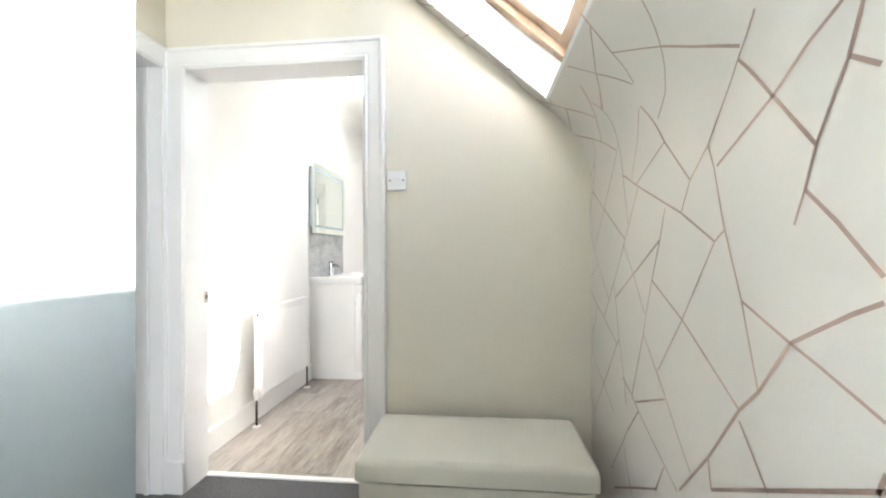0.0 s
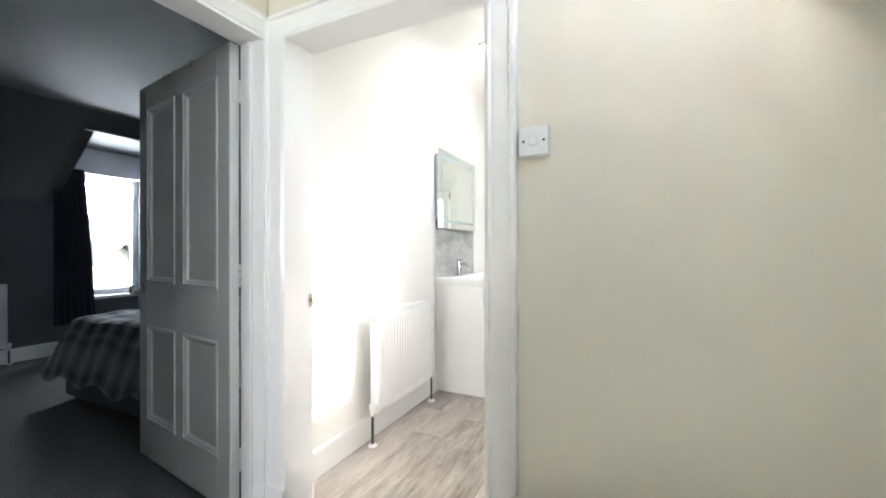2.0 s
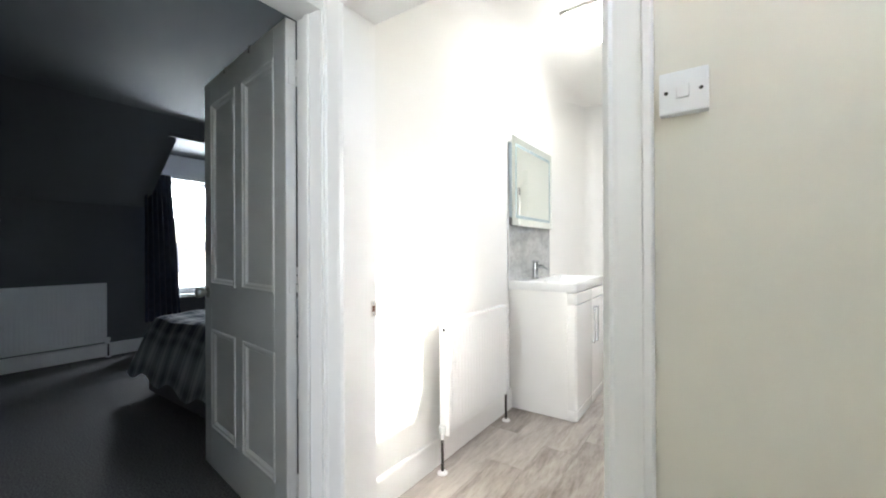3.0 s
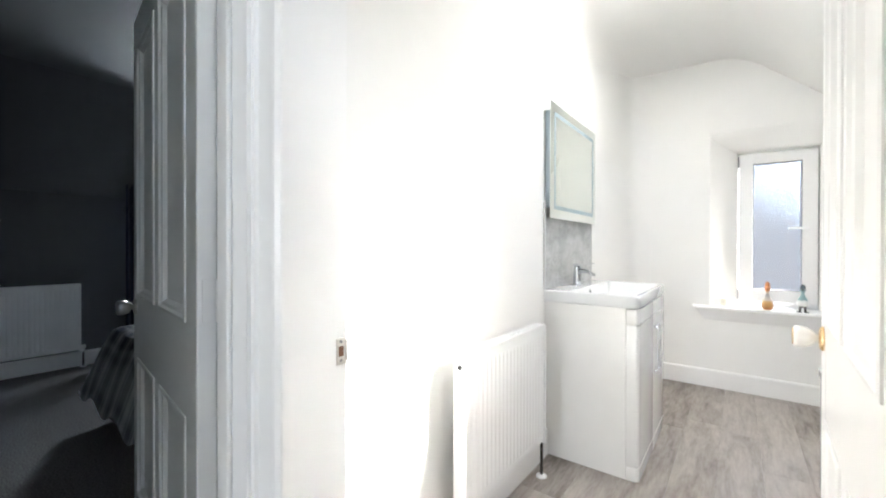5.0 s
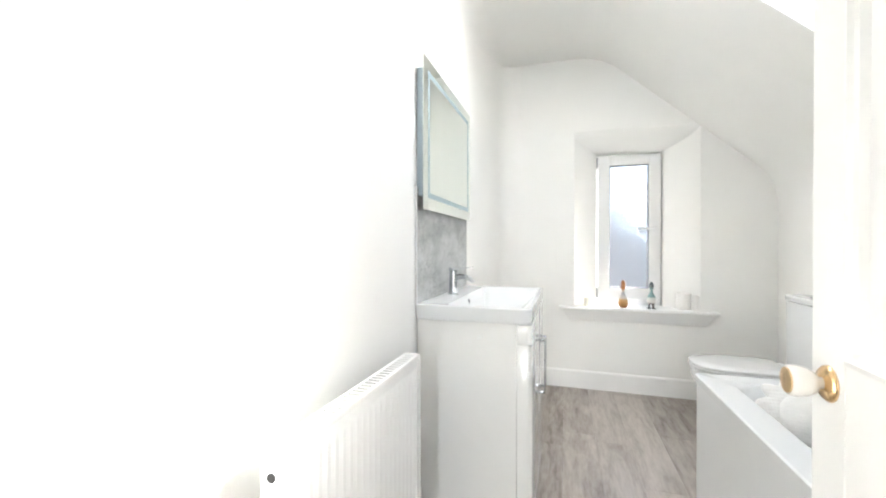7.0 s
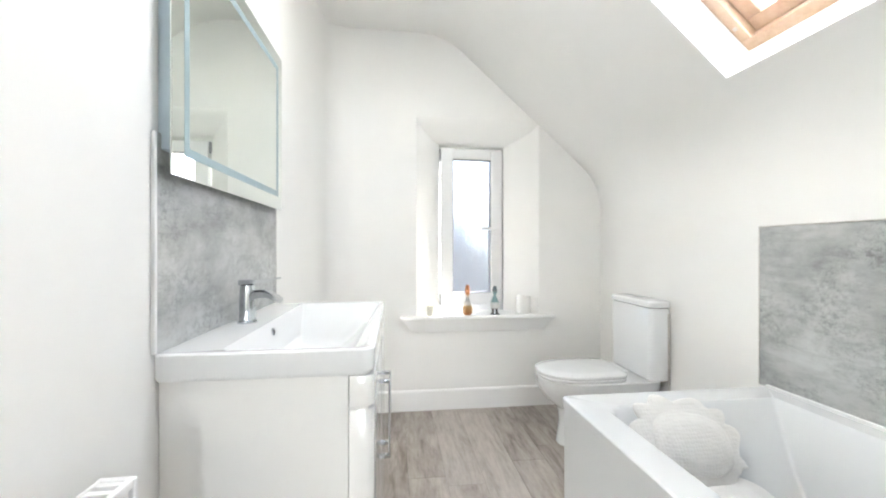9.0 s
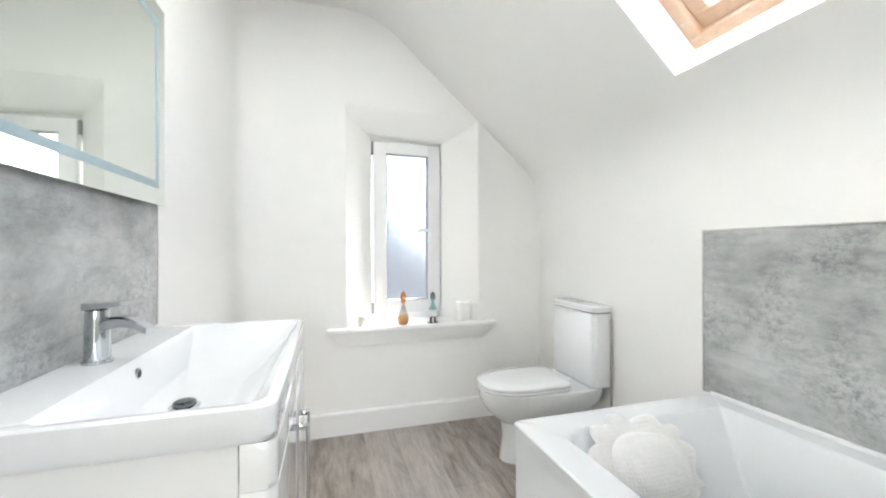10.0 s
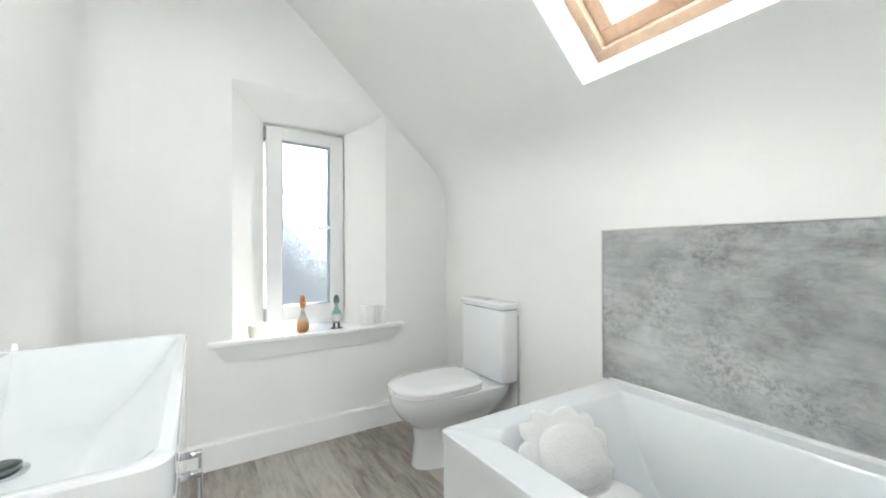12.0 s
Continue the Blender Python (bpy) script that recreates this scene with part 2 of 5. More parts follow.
def waffle(name):
    """White spacer mesh with a waffle weave."""
    m = material(name, (0.80, 0.79, 0.77), 0.85, vary=0.02, scale=40, bump=0.0)
    nt = m.node_tree
    tc = nt.nodes.new("ShaderNodeTexCoord")
    v = nt.nodes.new("ShaderNodeTexVoronoi")
    v.inputs["Scale"].default_value = 95.0
    v.inputs["Randomness"].default_value = 0.35
    nt.links.new(tc.outputs["Object"], v.inputs["Vector"])
    bp = nt.nodes.new("ShaderNodeBump")
    bp.inputs["Strength"].default_value = 0.28
    bp.inputs["Distance"].default_value = 0.006
    bp.invert = True
    nt.links.new(v.outputs["Distance"], bp.inputs["Height"])
    nt.links.new(bp.outputs["Normal"], nt.nodes["Principled BSDF"].inputs["Normal"])
    return m


M_WAFFLE = waffle("white_waffle_mesh")
M_CURTAIN = material("navy_curtain", (0.03, 0.04, 0.07), 0.9, vary=0.2, scale=20, bump=0.2)
M_PLAID = plaid("plaid_duvet")
M_DIVAN = material("grey_divan_fabric", (0.20, 0.20, 0.21), 0.9, vary=0.15, scale=80, bump=0.3)


def banded(name, stops):
    """Glazed ornament painted in bands from foot to head."""
    m = bpy.data.materials.new(name)
    m.use_nodes = True
    nt = m.node_tree
    b = nt.nodes["Principled BSDF"]
    b.inputs["Roughness"].default_value = 0.35
    tc = nt.nodes.new("ShaderNodeTexCoord")
    sep = nt.nodes.new("ShaderNodeSeparateXYZ")
    nt.links.new(tc.outputs["Generated"], sep.inputs[0])
    n = nt.nodes.new("ShaderNodeTexNoise")
    n.inputs["Scale"].default_value = 9.0
    nt.links.new(tc.outputs["Generated"], n.inputs["Vector"])
    j = nt.nodes.new("ShaderNodeMath")
    j.operation = "MULTIPLY_ADD"
    j.inputs[1].default_value = 0.12
    nt.links.new(n.outputs["Fac"], j.inputs[0])
    nt.links.new(sep.outputs["Z"], j.inputs[2])
    r = nt.nodes.new("ShaderNodeValToRGB")
    els = r.color_ramp.elements
    while len(els) < len(stops):
        els.new(0.5)
    for e, (p, c) in zip(els, stops):
        e.position, e.color = p, (*c, 1)
    nt.links.new(j.outputs[0], r.inputs["Fac"])
    nt.links.new(r.outputs["Color"], b.inputs["Base Color"])
    return m


M_TAN = banded("tan_duck_glaze", [(0.10, (0.42, 0.17, 0.05)), (0.34, (0.55, 0.33, 0.13)), (0.42, (0.60, 0.56, 0.50)), (0.60, (0.36, 0.36, 0.37)), (0.68, (0.62, 0.50, 0.38)), (0.76, (0.55, 0.20, 0.06)), (1.0, (0.50, 0.18, 0.06))])
M_TEAL = banded("teal_duck_glaze", [(0.10, (0.05, 0.05, 0.05)), (0.24, (0.10, 0.09, 0.08)), (0.30, (0.72, 0.71, 0.68)), (0.46, (0.66, 0.68, 0.66)), (0.52, (0.22, 0.36, 0.36)), (0.80, (0.26, 0.38, 0.38)), (0.90, (0.10, 0.13, 0.14))])
M_WAX = material("ivory_wax", (0.74, 0.71, 0.62), 0.5, vary=0.04, bump=0.0)
M_LAMP = glow("lamp_diffuser", (1.0, 0.98, 0.95), 5.0)
M_GRASS = material("grass", (0.06, 0.09, 0.03), 0.95, vary=0.5, scale=3, bump=0.5)
M_RENDER = material("pale_render", (0.45, 0.42, 0.38), 0.9, vary=0.1, scale=3)
M_HARL = material("pale_harling", (0.39, 0.32, 0.30), 0.9, vary=0.12, scale=3)
M_TILE_ROOF = material("pale_tile_roof", (0.40, 0.33, 0.30), 0.8, vary=0.2, scale=4)
M_SLATE = material("roof_slate", (0.16, 0.17, 0.19), 0.7, vary=0.25, scale=4)

# ---- building tools ----
PLACES = {}


def thing(name, place, label, category="", group="", kind=""):
    ob = new(name)
    ob.empty_display_size = 0.1
    ob.location = place
    PLACES[ob] = Vector(place)
    return tagged(ob, label, category, group, kind)


def part(name, bm, mat, parent=None, label="", smooth=False):
    me = bpy.data.meshes.new(name)
    base = PLACES.get(parent, Vector((0, 0, 0)))
    bmesh.ops.recalc_face_normals(bm, faces=bm.faces)
    for v in bm.verts:
        v.co -= base
    bm.to_mesh(me)
    bm.free()
    me.materials.append(mat)
    if smooth:
        for p in me.polygons:
            p.use_smooth = True
        me.set_sharp_from_angle(angle=radians(35))
    ob = new(name, me)
    if parent:
        ob.parent = parent
    PLACES[ob] = base
    if label:
        ob["label"] = label
    return ob


def setting(name, bm, mat, label="", smooth=False):
    return tagged(part(name, bm, mat, None, label, smooth), kind="structure")


def fresh():
    return bmesh.new()


def box(bm, a, b, bevel=0.0, seg=2, turn=None):
    """A box from corner a to corner b, with rounded edges."""
    t = bmesh.new()
    bmesh.ops.create_cube(t, size=1.0)
    size = [abs(q - p) for p, q in zip(a, b)]
    mid = [(p + q) / 2 for p, q in zip(a, b)]
    bmesh.ops.scale(t, vec=size, verts=t.verts)
    if bevel:
        bmesh.ops.bevel(t, geom=t.edges[:], offset=min(bevel, min(size) * 0.45), segments=seg, affect="EDGES", profile=0.6)
    bmesh.ops.translate(t, vec=mid, verts=t.verts)
    if turn:
        bmesh.ops.transform(t, matrix=turn, verts=t.verts)
    merge(bm, t)


def merge(bm, t):
    me = bpy.data.meshes.new("scrap")
    t.to_mesh(me)
    t.free()
    bm.from_mesh(me)
    bpy.data.meshes.remove(me)


def prism(bm, outline, axis, a, b):
    """An outline of (u, v) pairs drawn out along an axis from a to b."""
    def at(u, v, w):
        return {"x": (w, u, v), "y": (u, w, v), "z": (u, v, w)}[axis]
    lo = [bm.verts.new(at(u, v, a)) for u, v in outline]
    hi = [bm.verts.new(at(u, v, b)) for u, v in outline]
    n = len(outline)
    bm.faces.new(lo)
    bm.faces.new(hi[::-1])
    for i in range(n):
        j = (i + 1) % n
        bm.faces.new((lo[i], hi[i], hi[j], lo[j]))


def lathe(bm, rows, centre, axis="z", seg=24, cap=True):
    """A turned shape: rows of (radius, distance along the axis)."""
    c = Vector(centre)
    rings = []
    for r, h in rows:
        ring = []
        for k in range(seg):
            a = 2 * math.pi * k / seg
            u, v = r * math.cos(a), r * math.sin(a)
            p = {"z": (u, v, h), "x": (h, u, v), "y": (u, h, v)}[axis]
            ring.append(bm.verts.new(c + Vector(p)))
        rings.append(ring)
    for r0, r1 in zip(rings, rings[1:]):
        for k in range(seg):
            j = (k + 1) % seg
            bm.faces.new((r0[k], r0[j], r1[j], r1[k]))
    if cap:
        bm.faces.new(rings[0])
        bm.faces.new(rings[-1])


def loft(bm, rings, cap=True, open_start=False):
    """Skin through rings of equal length."""
    vs = [[bm.verts.new(p) for p in ring] for ring in rings]
    n = len(vs[0])
    for r0, r1 in zip(vs, vs[1:]):
        for k in range(n):
            j = (k + 1) % n
            bm.faces.new((r0[k], r0[j], r1[j], r1[k]))
    if cap and not open_start:
        bm.faces.new(vs[0])
    if cap:
        bm.faces.new(vs[-1])


def tube(bm, points, r, seg=10):
    """A round bar along points."""
    pts = [Vector(p) for p in points]
    rings = []
    for i, p in enumerate(pts):
        d = (pts[min(i + 1, len(pts) - 1)] - pts[max(i - 1, 0)]).normalized()
        s = d.cross(Vector((0.31, 0.17, 0.93))).normalized()
        u = d.cross(s)
        rings.append([p + r * (math.cos(2 * math.pi * k / seg) * s + math.sin(2 * math.pi * k / seg) * u) for k in range(seg)])
    loft(bm, rings)


def rounded(x0, x1, y0, y1, radii, n=6):
    """A rounded rectangle, counted from the corner x0 y0 round."""
    pts = []
    corners = [(x0, y0, 180), (x1, y0, 270), (x1, y1, 0), (x0, y1, 90)]
    for (cx, cy, start), r in zip(corners, radii):
        ox = cx + (r if cx == x0 else -r)
        oy = cy + (r if cy == y0 else -r)
        for k in range(n + 1):
            a = radians(start + 90 * k / n)
            pts.append((ox + r * math.cos(a), oy + r * math.sin(a)))
    return pts

# ---- large structure ----
EX = 1.05                                     # outer reach of the roof slabs


def slab(c, u0, u1, y0, y1, hole, depth, mat, name, label):
    """A pitched slab on the plane z = c - RISE x between the x of u0 and u1, with a hole (x low, x high, y low, y high)."""
    bm = fresh()
    nx, nz = math.sin(PITCH), math.cos(PITCH)
    xs = [u0, hole[0], hole[1], u1] if hole else [u0, u1]
    ys = [y0, hole[2], hole[3], y1] if hole else [y0, y1]
    grid = {}
    for i, x in enumerate(xs):
        for j, y in enumerate(ys):
            for k, d in enumerate((0.0, depth)):
                grid[i, j, k] = bm.verts.new((x + nx * d, y, c - RISE * x + nz * d))
    for i in range(len(xs) - 1):
        for j in range(len(ys) - 1):
            if hole and i == 1 and j == 1:
                ring = [(1, 1), (2, 1), (2, 2), (1, 2)]
                for (a, b), (e, f) in zip(ring, ring[1:] + ring[:1]):
                    bm.faces.new((grid[a, b, 0], grid[e, f, 0], grid[e, f, 1], grid[a, b, 1]))
                continue
            for k in (0, 1):
                bm.faces.new((grid[i, j, k], grid[i + 1, j, k], grid[i + 1, j + 1, k], grid[i, j + 1, k]))
    return setting(name, bm, mat, label)


# knee profile of the papered wall: up the wall, round the curve, up the pitch
KNEE = HC - RISE * PX
TAN = 0.16


def paper_at(s, y, lift=0.0):
    """The point s metres up the papered surface at y."""
    ex, ez = -math.cos(PITCH), math.sin(PITCH)
    if s < KNEE - TAN:
        p, n = Vector((PX, 0, s)), Vector((-1, 0, 0))
    elif s > KNEE + TAN:
        p = Vector((PX + ex * (s - KNEE), 0, KNEE + ez * (s - KNEE)))
        n = Vector((-math.sin(PITCH), 0, -math.cos(PITCH)))
    else:
        t = (s - KNEE + TAN) / (2 * TAN)
        a, b, c = Vector((PX, 0, KNEE - TAN)), Vector((PX, 0, KNEE)), Vector((PX + ex * TAN, 0, KNEE + ez * TAN))
        p = a * (1 - t) ** 2 + b * 2 * t * (1 - t) + c * t * t
        d = ((b - a) * (1 - t) + (c - b) * t).normalized()
        n = Vector((-d.z, 0, d.x))
    p = p + n * lift
    return Vector((p.x, y, p.z))


HALL_S = -1.6                                 # closing wall behind the walk
HOLE_H = (-0.42, 0.245, 1.24, 2.085)
HOLE_B = (-0.385, 0.271, 3.42, 4.262)


def s_of(x):
    return KNEE + (PX - x) / math.cos(PITCH)


# papered wall and its pitch, one skin with the roof window's hole
bm = fresh()
ss = [0.0, KNEE - TAN] + [KNEE - TAN + 2 * TAN * k / 8 for k in range(1, 9)] + [s_of(HOLE_H[1]), s_of(HOLE_H[0]), s_of(-0.62)]
ys = [HALL_S, HOLE_H[2], HOLE_H[3], N0]
rows = [[bm.verts.new(paper_at(s, y)) for y in ys] for s in ss]
for i in range(len(ss) - 1):
    for j in range(3):
        if i == len(ss) - 3 and j == 1:
            continue
        bm.faces.new((rows[i][j], rows[i][j + 1], rows[i + 1][j + 1], rows[i + 1][j]))
wall_papered = setting("wall_east", bm, M_PAPER, "cream wallpaper with a rose foil line pattern on a knee wall", smooth=True)

bm = fresh()
box(bm, (PX + 0.004, HALL_S, -0.1), (PX + 0.25, N0 - 0.002, KNEE - 0.02))
setting("wall_east_core", bm, M_WHITE)


def roof_window(c, hole, name):
    """White lining, pine frame and sash, glass, set outside the hole in a pitch."""
    x0, x1, y0, y1 = hole
    ux, uz = -math.cos(PITCH), math.sin(PITCH)
    nx, nz = math.sin(PITCH), math.cos(PITCH)
    length = (x1 - x0) / math.cos(PITCH)
    turn = Matrix(((ux, 0, nx, x1), (0, 1, 0, 0), (uz, 0, nz, c - RISE * x1), (0, 0, 0, 1)))
    w = thing(name, (x1, (y0 + y1) / 2, c - RISE * x1), "pine roof window with a white lining in the sloped ceiling", "roof window", kind="structure")

    def board(nm, a, b, mat, parent, bevel=0.003):
        q = fresh()
        box(q, a, b, bevel, 1, turn)
        return part(nm, q, mat, parent)
    d = 0.15
    t = 0.012
    for nm, a, b in (("lining", (0.0, y0 - t, -0.001), (length, y0, d)), ("lining", (0.0, y1, -0.001), (length, y1 + t, d)),
                     ("lining", (-t, y0 - t, -0.001), (0.0, y1 + t, d)), ("lining", (length, y0 - t, -0.001), (length + t, y1 + t, d))):
        board(nm, a, b, M_GLOSS, w, 0.0)
    f = 0.045
    for a, b in (((-0.01, y0 - 0.01, d), (f, y1 + 0.01, d + 0.1)), ((length - f, y0 - 0.01, d), (length + 0.01, y1 + 0.01, d + 0.1)),
                 ((f, y0 - 0.01, d), (length - f, y0 + f, d + 0.1)), ((f, y1 - f, d), (length - f, y1 + 0.01, d + 0.1))):
        board("frame", a, b, M_PINE, w)
    g = f + 0.0006
    h = 0.105
    sash = board("sash", (g, y0 + g, d + 0.03), (h, y1 - g, d + 0.085), M_PINE, w)
    for a, b in (((length - h, y0 + g, d + 0.03), (length - g, y1 - g, d + 0.085)), ((h, y0 + g, d + 0.03), (length - h, y0 + h, d + 0.085)),
                 ((h, y1 - h, d + 0.03), (length - h, y1 - g, d + 0.085))):
        board("sash_rail", a, b, M_PINE, sash)
    pane = board("pane", (h - 0.01, y0 + h - 0.01, d + 0.06), (length - h + 0.01, y1 - h + 0.01, d + 0.066), M_GLASS, w, 0.0)
    pane.visible_shadow = False
    board("handle_bar", (length - h + 0.008, y0 + 0.2, d + 0.012), (length - h + 0.04, y1 - 0.2, d + 0.026), M_STEEL, w)
    for yy in (y0 + 0.02, y1 - 0.02):
        q = fresh()
        box(q, (0.10, yy - 0.008, d - 0.004), (0.116, yy + 0.008, d + 0.002), 0.003, 1, turn)
        part("screw", q, M_STEEL, w)
    # outer flashing ring closes the gap between slab and frame
    for a, b in (((-0.3, y0 - 0.3, d - 0.03), (-0.01, y1 + 0.3, d + 0.05)), ((length + 0.01, y0 - 0.3, d - 0.03), (length + 0.3, y1 + 0.3, d + 0.05)),
                 ((-0.01, y0 - 0.3, d - 0.03), (length + 0.01, y0 - 0.01, d + 0.05)), ((-0.01, y1 + 0.01, d - 0.03), (length + 0.01, y1 + 0.3, d + 0.05))):
        board("flashing", a, b, M_SLATE, w, 0.0)
    m = turn @ pose(length / 2, (y0 + y1) / 2, d + 0.055, 180, 0, 0)
    return m, length - 2 * h, y1 - y0 - 2 * h


# roof slabs: landing (outer skin over the paper) and bathroom
slab(HC + 0.006, -0.62, EX, HALL_S - 0.3, (N0 + N1) / 2, (HOLE_H[0] - 0.004, HOLE_H[1] + 0.004, HOLE_H[2] - 0.008, HOLE_H[3] + 0.008), 0.14, M_SLATE, "roof_landing", "slate roof pitch over the landing")
slab(BC + 0.008, -0.74, EX, (N0 + N1) / 2 + 0.002, FY + 0.4, (HOLE_B[0] - 0.02, HOLE_B[1] + 0.02, HOLE_B[2] - 0.014, HOLE_B[3] + 0.014), 0.13, M_SLATE, "roof_bathroom", "slate roof pitch over the bathroom")

# bathroom knee wall, pitch and flat ceiling: one plaster skin with soft bends and the roof window's hole


def bend(p, q, r, tan, n=8):
    """Points of a soft bend at q between the ways to p and r."""
    p, q, r = Vector(p), Vector(q), Vector(r)
    u, v = q + (p - q).normalized() * tan, q + (r - q).normalized() * tan
    return [u * (1 - k / n) ** 2 + q * 2 * (k / n) * (1 - k / n) + v * (k / n) ** 2 for k in range(n + 1)]


knee_b, break_b = (BX, BC - RISE * BX), ((BC - TOP) / RISE, TOP)
prof_b = [Vector((BX, -0.02))] + bend((BX, 0), knee_b, break_b, 0.20)
prof_b += [Vector((HOLE_B[1], BC - RISE * HOLE_B[1])), Vector((HOLE_B[0], BC - RISE * HOLE_B[0]))]
prof_b += bend(knee_b, break_b, (LX, TOP), 0.20) + bend(break_b, (LX + 0.003, TOP), (LX + 0.003, 2.0), 0.16) + [Vector((LX + 0.003, TOP - 0.17))]
ysb = [N1 - 0.05, HOLE_B[2], HOLE_B[3], FY + 0.05]
bm = fresh()
rows = [[bm.verts.new((p.x, y, p.y)) for y in ysb] for p in prof_b]
for i in range(len(rows) - 1):
    for j in range(3):
        if j == 1 and abs(prof_b[i].x - HOLE_B[1]) < 1e-6:
            continue
        bm.faces.new((rows[i][j], rows[i][j + 1], rows[i + 1][j + 1], rows[i + 1][j]))
setting("ceiling_pitch", bm, M_WHITE, "white plastered bathroom knee wall and sloped ceiling", smooth=True)
mh, lh, wh = roof_window(HC, HOLE_H, "window_1")
mb, lb, wb = roof_window(BC, HOLE_B, "window_2")

# wall between landing and bathroom, cream on one side, white on the other
for nm, mat, ya, yb in (("wall_north_landing", M_CREAM, N0, 2.232), ("wall_south_bathroom", M_WHITE, 2.234, N1)):
    bm = fresh()
    prism(bm, [(DOOR_X1, -0.1), (0.80, -0.1), (0.80, 1.35), (-0.50, 2.75), (DOOR_X1, 2.75)], "y", ya, yb)
    prism(bm, [(WX2, DOOR_Z), (DOOR_X1, DOOR_Z), (DOOR_X1, 2.75), (WX2, 2.75)], "y", ya, yb)
    prism(bm, [(WX2, -0.1), (DOOR_X0, -0.1), (DOOR_X0, DOOR_Z), (WX2, DOOR_Z)], "y", ya, yb)
    setting(nm, bm, mat, "plain painted wall with a doorway")

# landing wall with the bedroom doorway, and the stair-side walls
BD0, BD1, BDZ = 1.19, 2.142, 2.035
bm = fresh()
box(bm, (WX2, HALL_S, -0.1), (WX, BD0 - 0.03, 2.75))
box(bm, (WX2, BD0 - 0.03, BDZ), (WX, N0 - 0.001, 2.75))
box(bm, (WX2, BD1, -0.1), (WX, N0 - 0.001, BDZ))
setting("wall_west_landing", bm, M_CREAM, "cream wall with the bedroom doorway")
# kept thin and short so the added end window's light reaches the nook
bm = fresh()
box(bm, (-0.82, -0.85, -0.1), (-0.70, 1.14, 2.75), 0.004, 1)
setting("wall_stair", bm, M_BLUE, "pale blue painted partition beside an assumed, unseen stair")
# unseen end wall; its window opening is added to let light in
bm = fresh()
for a, b in (((WX, -0.1), (-1.46, 2.75)), ((-0.90, -0.1), (1.0, 2.75)), ((-1.46, -0.1), (-0.90, 0.80)), ((-1.46, 1.95), (-0.90, 2.75))):
    box(bm, (a[0], HALL_S - 0.15, a[1]), (b[0], HALL_S, b[1]))
setting("wall_south_landing", bm, M_CREAM, "plain cream end wall, unseen, with a small window added for light")
bm = fresh()
box(bm, (WX2, HALL_S - 0.15, 2.45), (-0.5, N0 - 0.001, 2.60))
setting("ceiling_landing", bm, M_CREAM, "cream landing ceiling")

# bathroom shell
bm = fresh()
soft = bend((LX, 5.02), (-1.475, FY - 0.002), (0, FY - 0.002), 0.15)     # the plaster runs round the corner
prism(bm, [(LX, N1 + 0.001), (LX, 5.02)] + [(p.x, p.y) for p in soft] + [(soft[-1].x, FY + 0.3), (-1.642, FY + 0.3), (-1.642, N1 + 0.001)], "z", -0.1, 2.75)
setting("wall_west_bathroom", bm, M_WHITE, "white painted bathroom wall", smooth=True)
bm = fresh()
box(bm, (BX + 0.006, N1 + 0.002, -0.1), (BX + 0.3, FY + 0.3, BC - RISE * BX - 0.02))
setting("wall_east_bathroom", bm, M_WHITE, "white knee wall beside the bath")
bm = fresh()
box(bm, (-1.70, N1 - 0.13, TOP + 0.006), (-0.55, FY + 0.4, TOP + 0.15))
setting("ceiling_bathroom", bm, M_WHITE, "flat white bathroom ceiling")
# ridge cover over both ceilings
bm = fresh()
box(bm, (-1.72, HALL_S - 0.3, 2.78), (-0.3, FY + 0.4, 2.95))
setting("roof_ridge", bm, M_SLATE)

# window wall with a splayed opening
WIN = (-0.71, -0.21, 0.665, 1.925)             # at the frame
REV = (-0.89, 0.01, 0.665, 2.09)              # at the room face
FRY = 5.80
OUTY = FY + 0.3
bm = fresh()


def ring4(y, r):
    x0, x1, z0, z1 = r
    return [bm.verts.new((x0, y, z0)), bm.verts.new((x1, y, z0)), bm.verts.new((x1, y, z1)), bm.verts.new((x0, y, z1))]


outer = (-1.70, 0.80, -0.1, 2.75)
# the plastered head curves up into the wall; the cheeks are flat splays
steps = (0.0, 0.01, 0.04, 0.09, 0.17, 0.3, 0.5, 0.75, 1.0)
rings = [ring4(FY, outer)]
for f in steps:
    mixz = REV[3] + (WIN[3] - REV[3]) * f ** 0.5
    rings.append(ring4(FY + (FRY - FY) * f, (REV[0] + (WIN[0] - REV[0]) * f, REV[1] + (WIN[1] - REV[1]) * f, REV[2], mixz)))
rings += [ring4(OUTY, WIN), ring4(OUTY, outer)]
for n, (r0, r1) in enumerate(zip(rings, rings[1:] + rings[:1])):
    for k in range(4):
        j = (k + 1) % 4
        fc = bm.faces.new((r0[k], r0[j], r1[j], r1[k]))
        fc.smooth = k == 2 and 1 <= n < len(steps)
setting("wall_north_bathroom", bm, M_WHITE, "white gable wall with a splayed window opening")

# floors
bm = fresh()
box(bm, (WX - 0.2, HALL_S, -0.12), (PX + 0.1, 2.30, 0.0))
setting("floor_landing", bm, M_CARPET, "short grey pile carpet")
bm = fresh()
box(bm, (-1.75, 2.301, -0.12), (BX + 0.1, FY + 0.1, -0.006))
floor_bathroom = setting("floor_bathroom", bm, M_BLACK, "grey oak plank flooring")
bm = fresh()
box(bm, (-5.95, -0.4, -0.12), (WX - 0.201, 4.9, 0.0))
setting("floor_bedroom", bm, M_DARK_CARPET, "charcoal carpet")

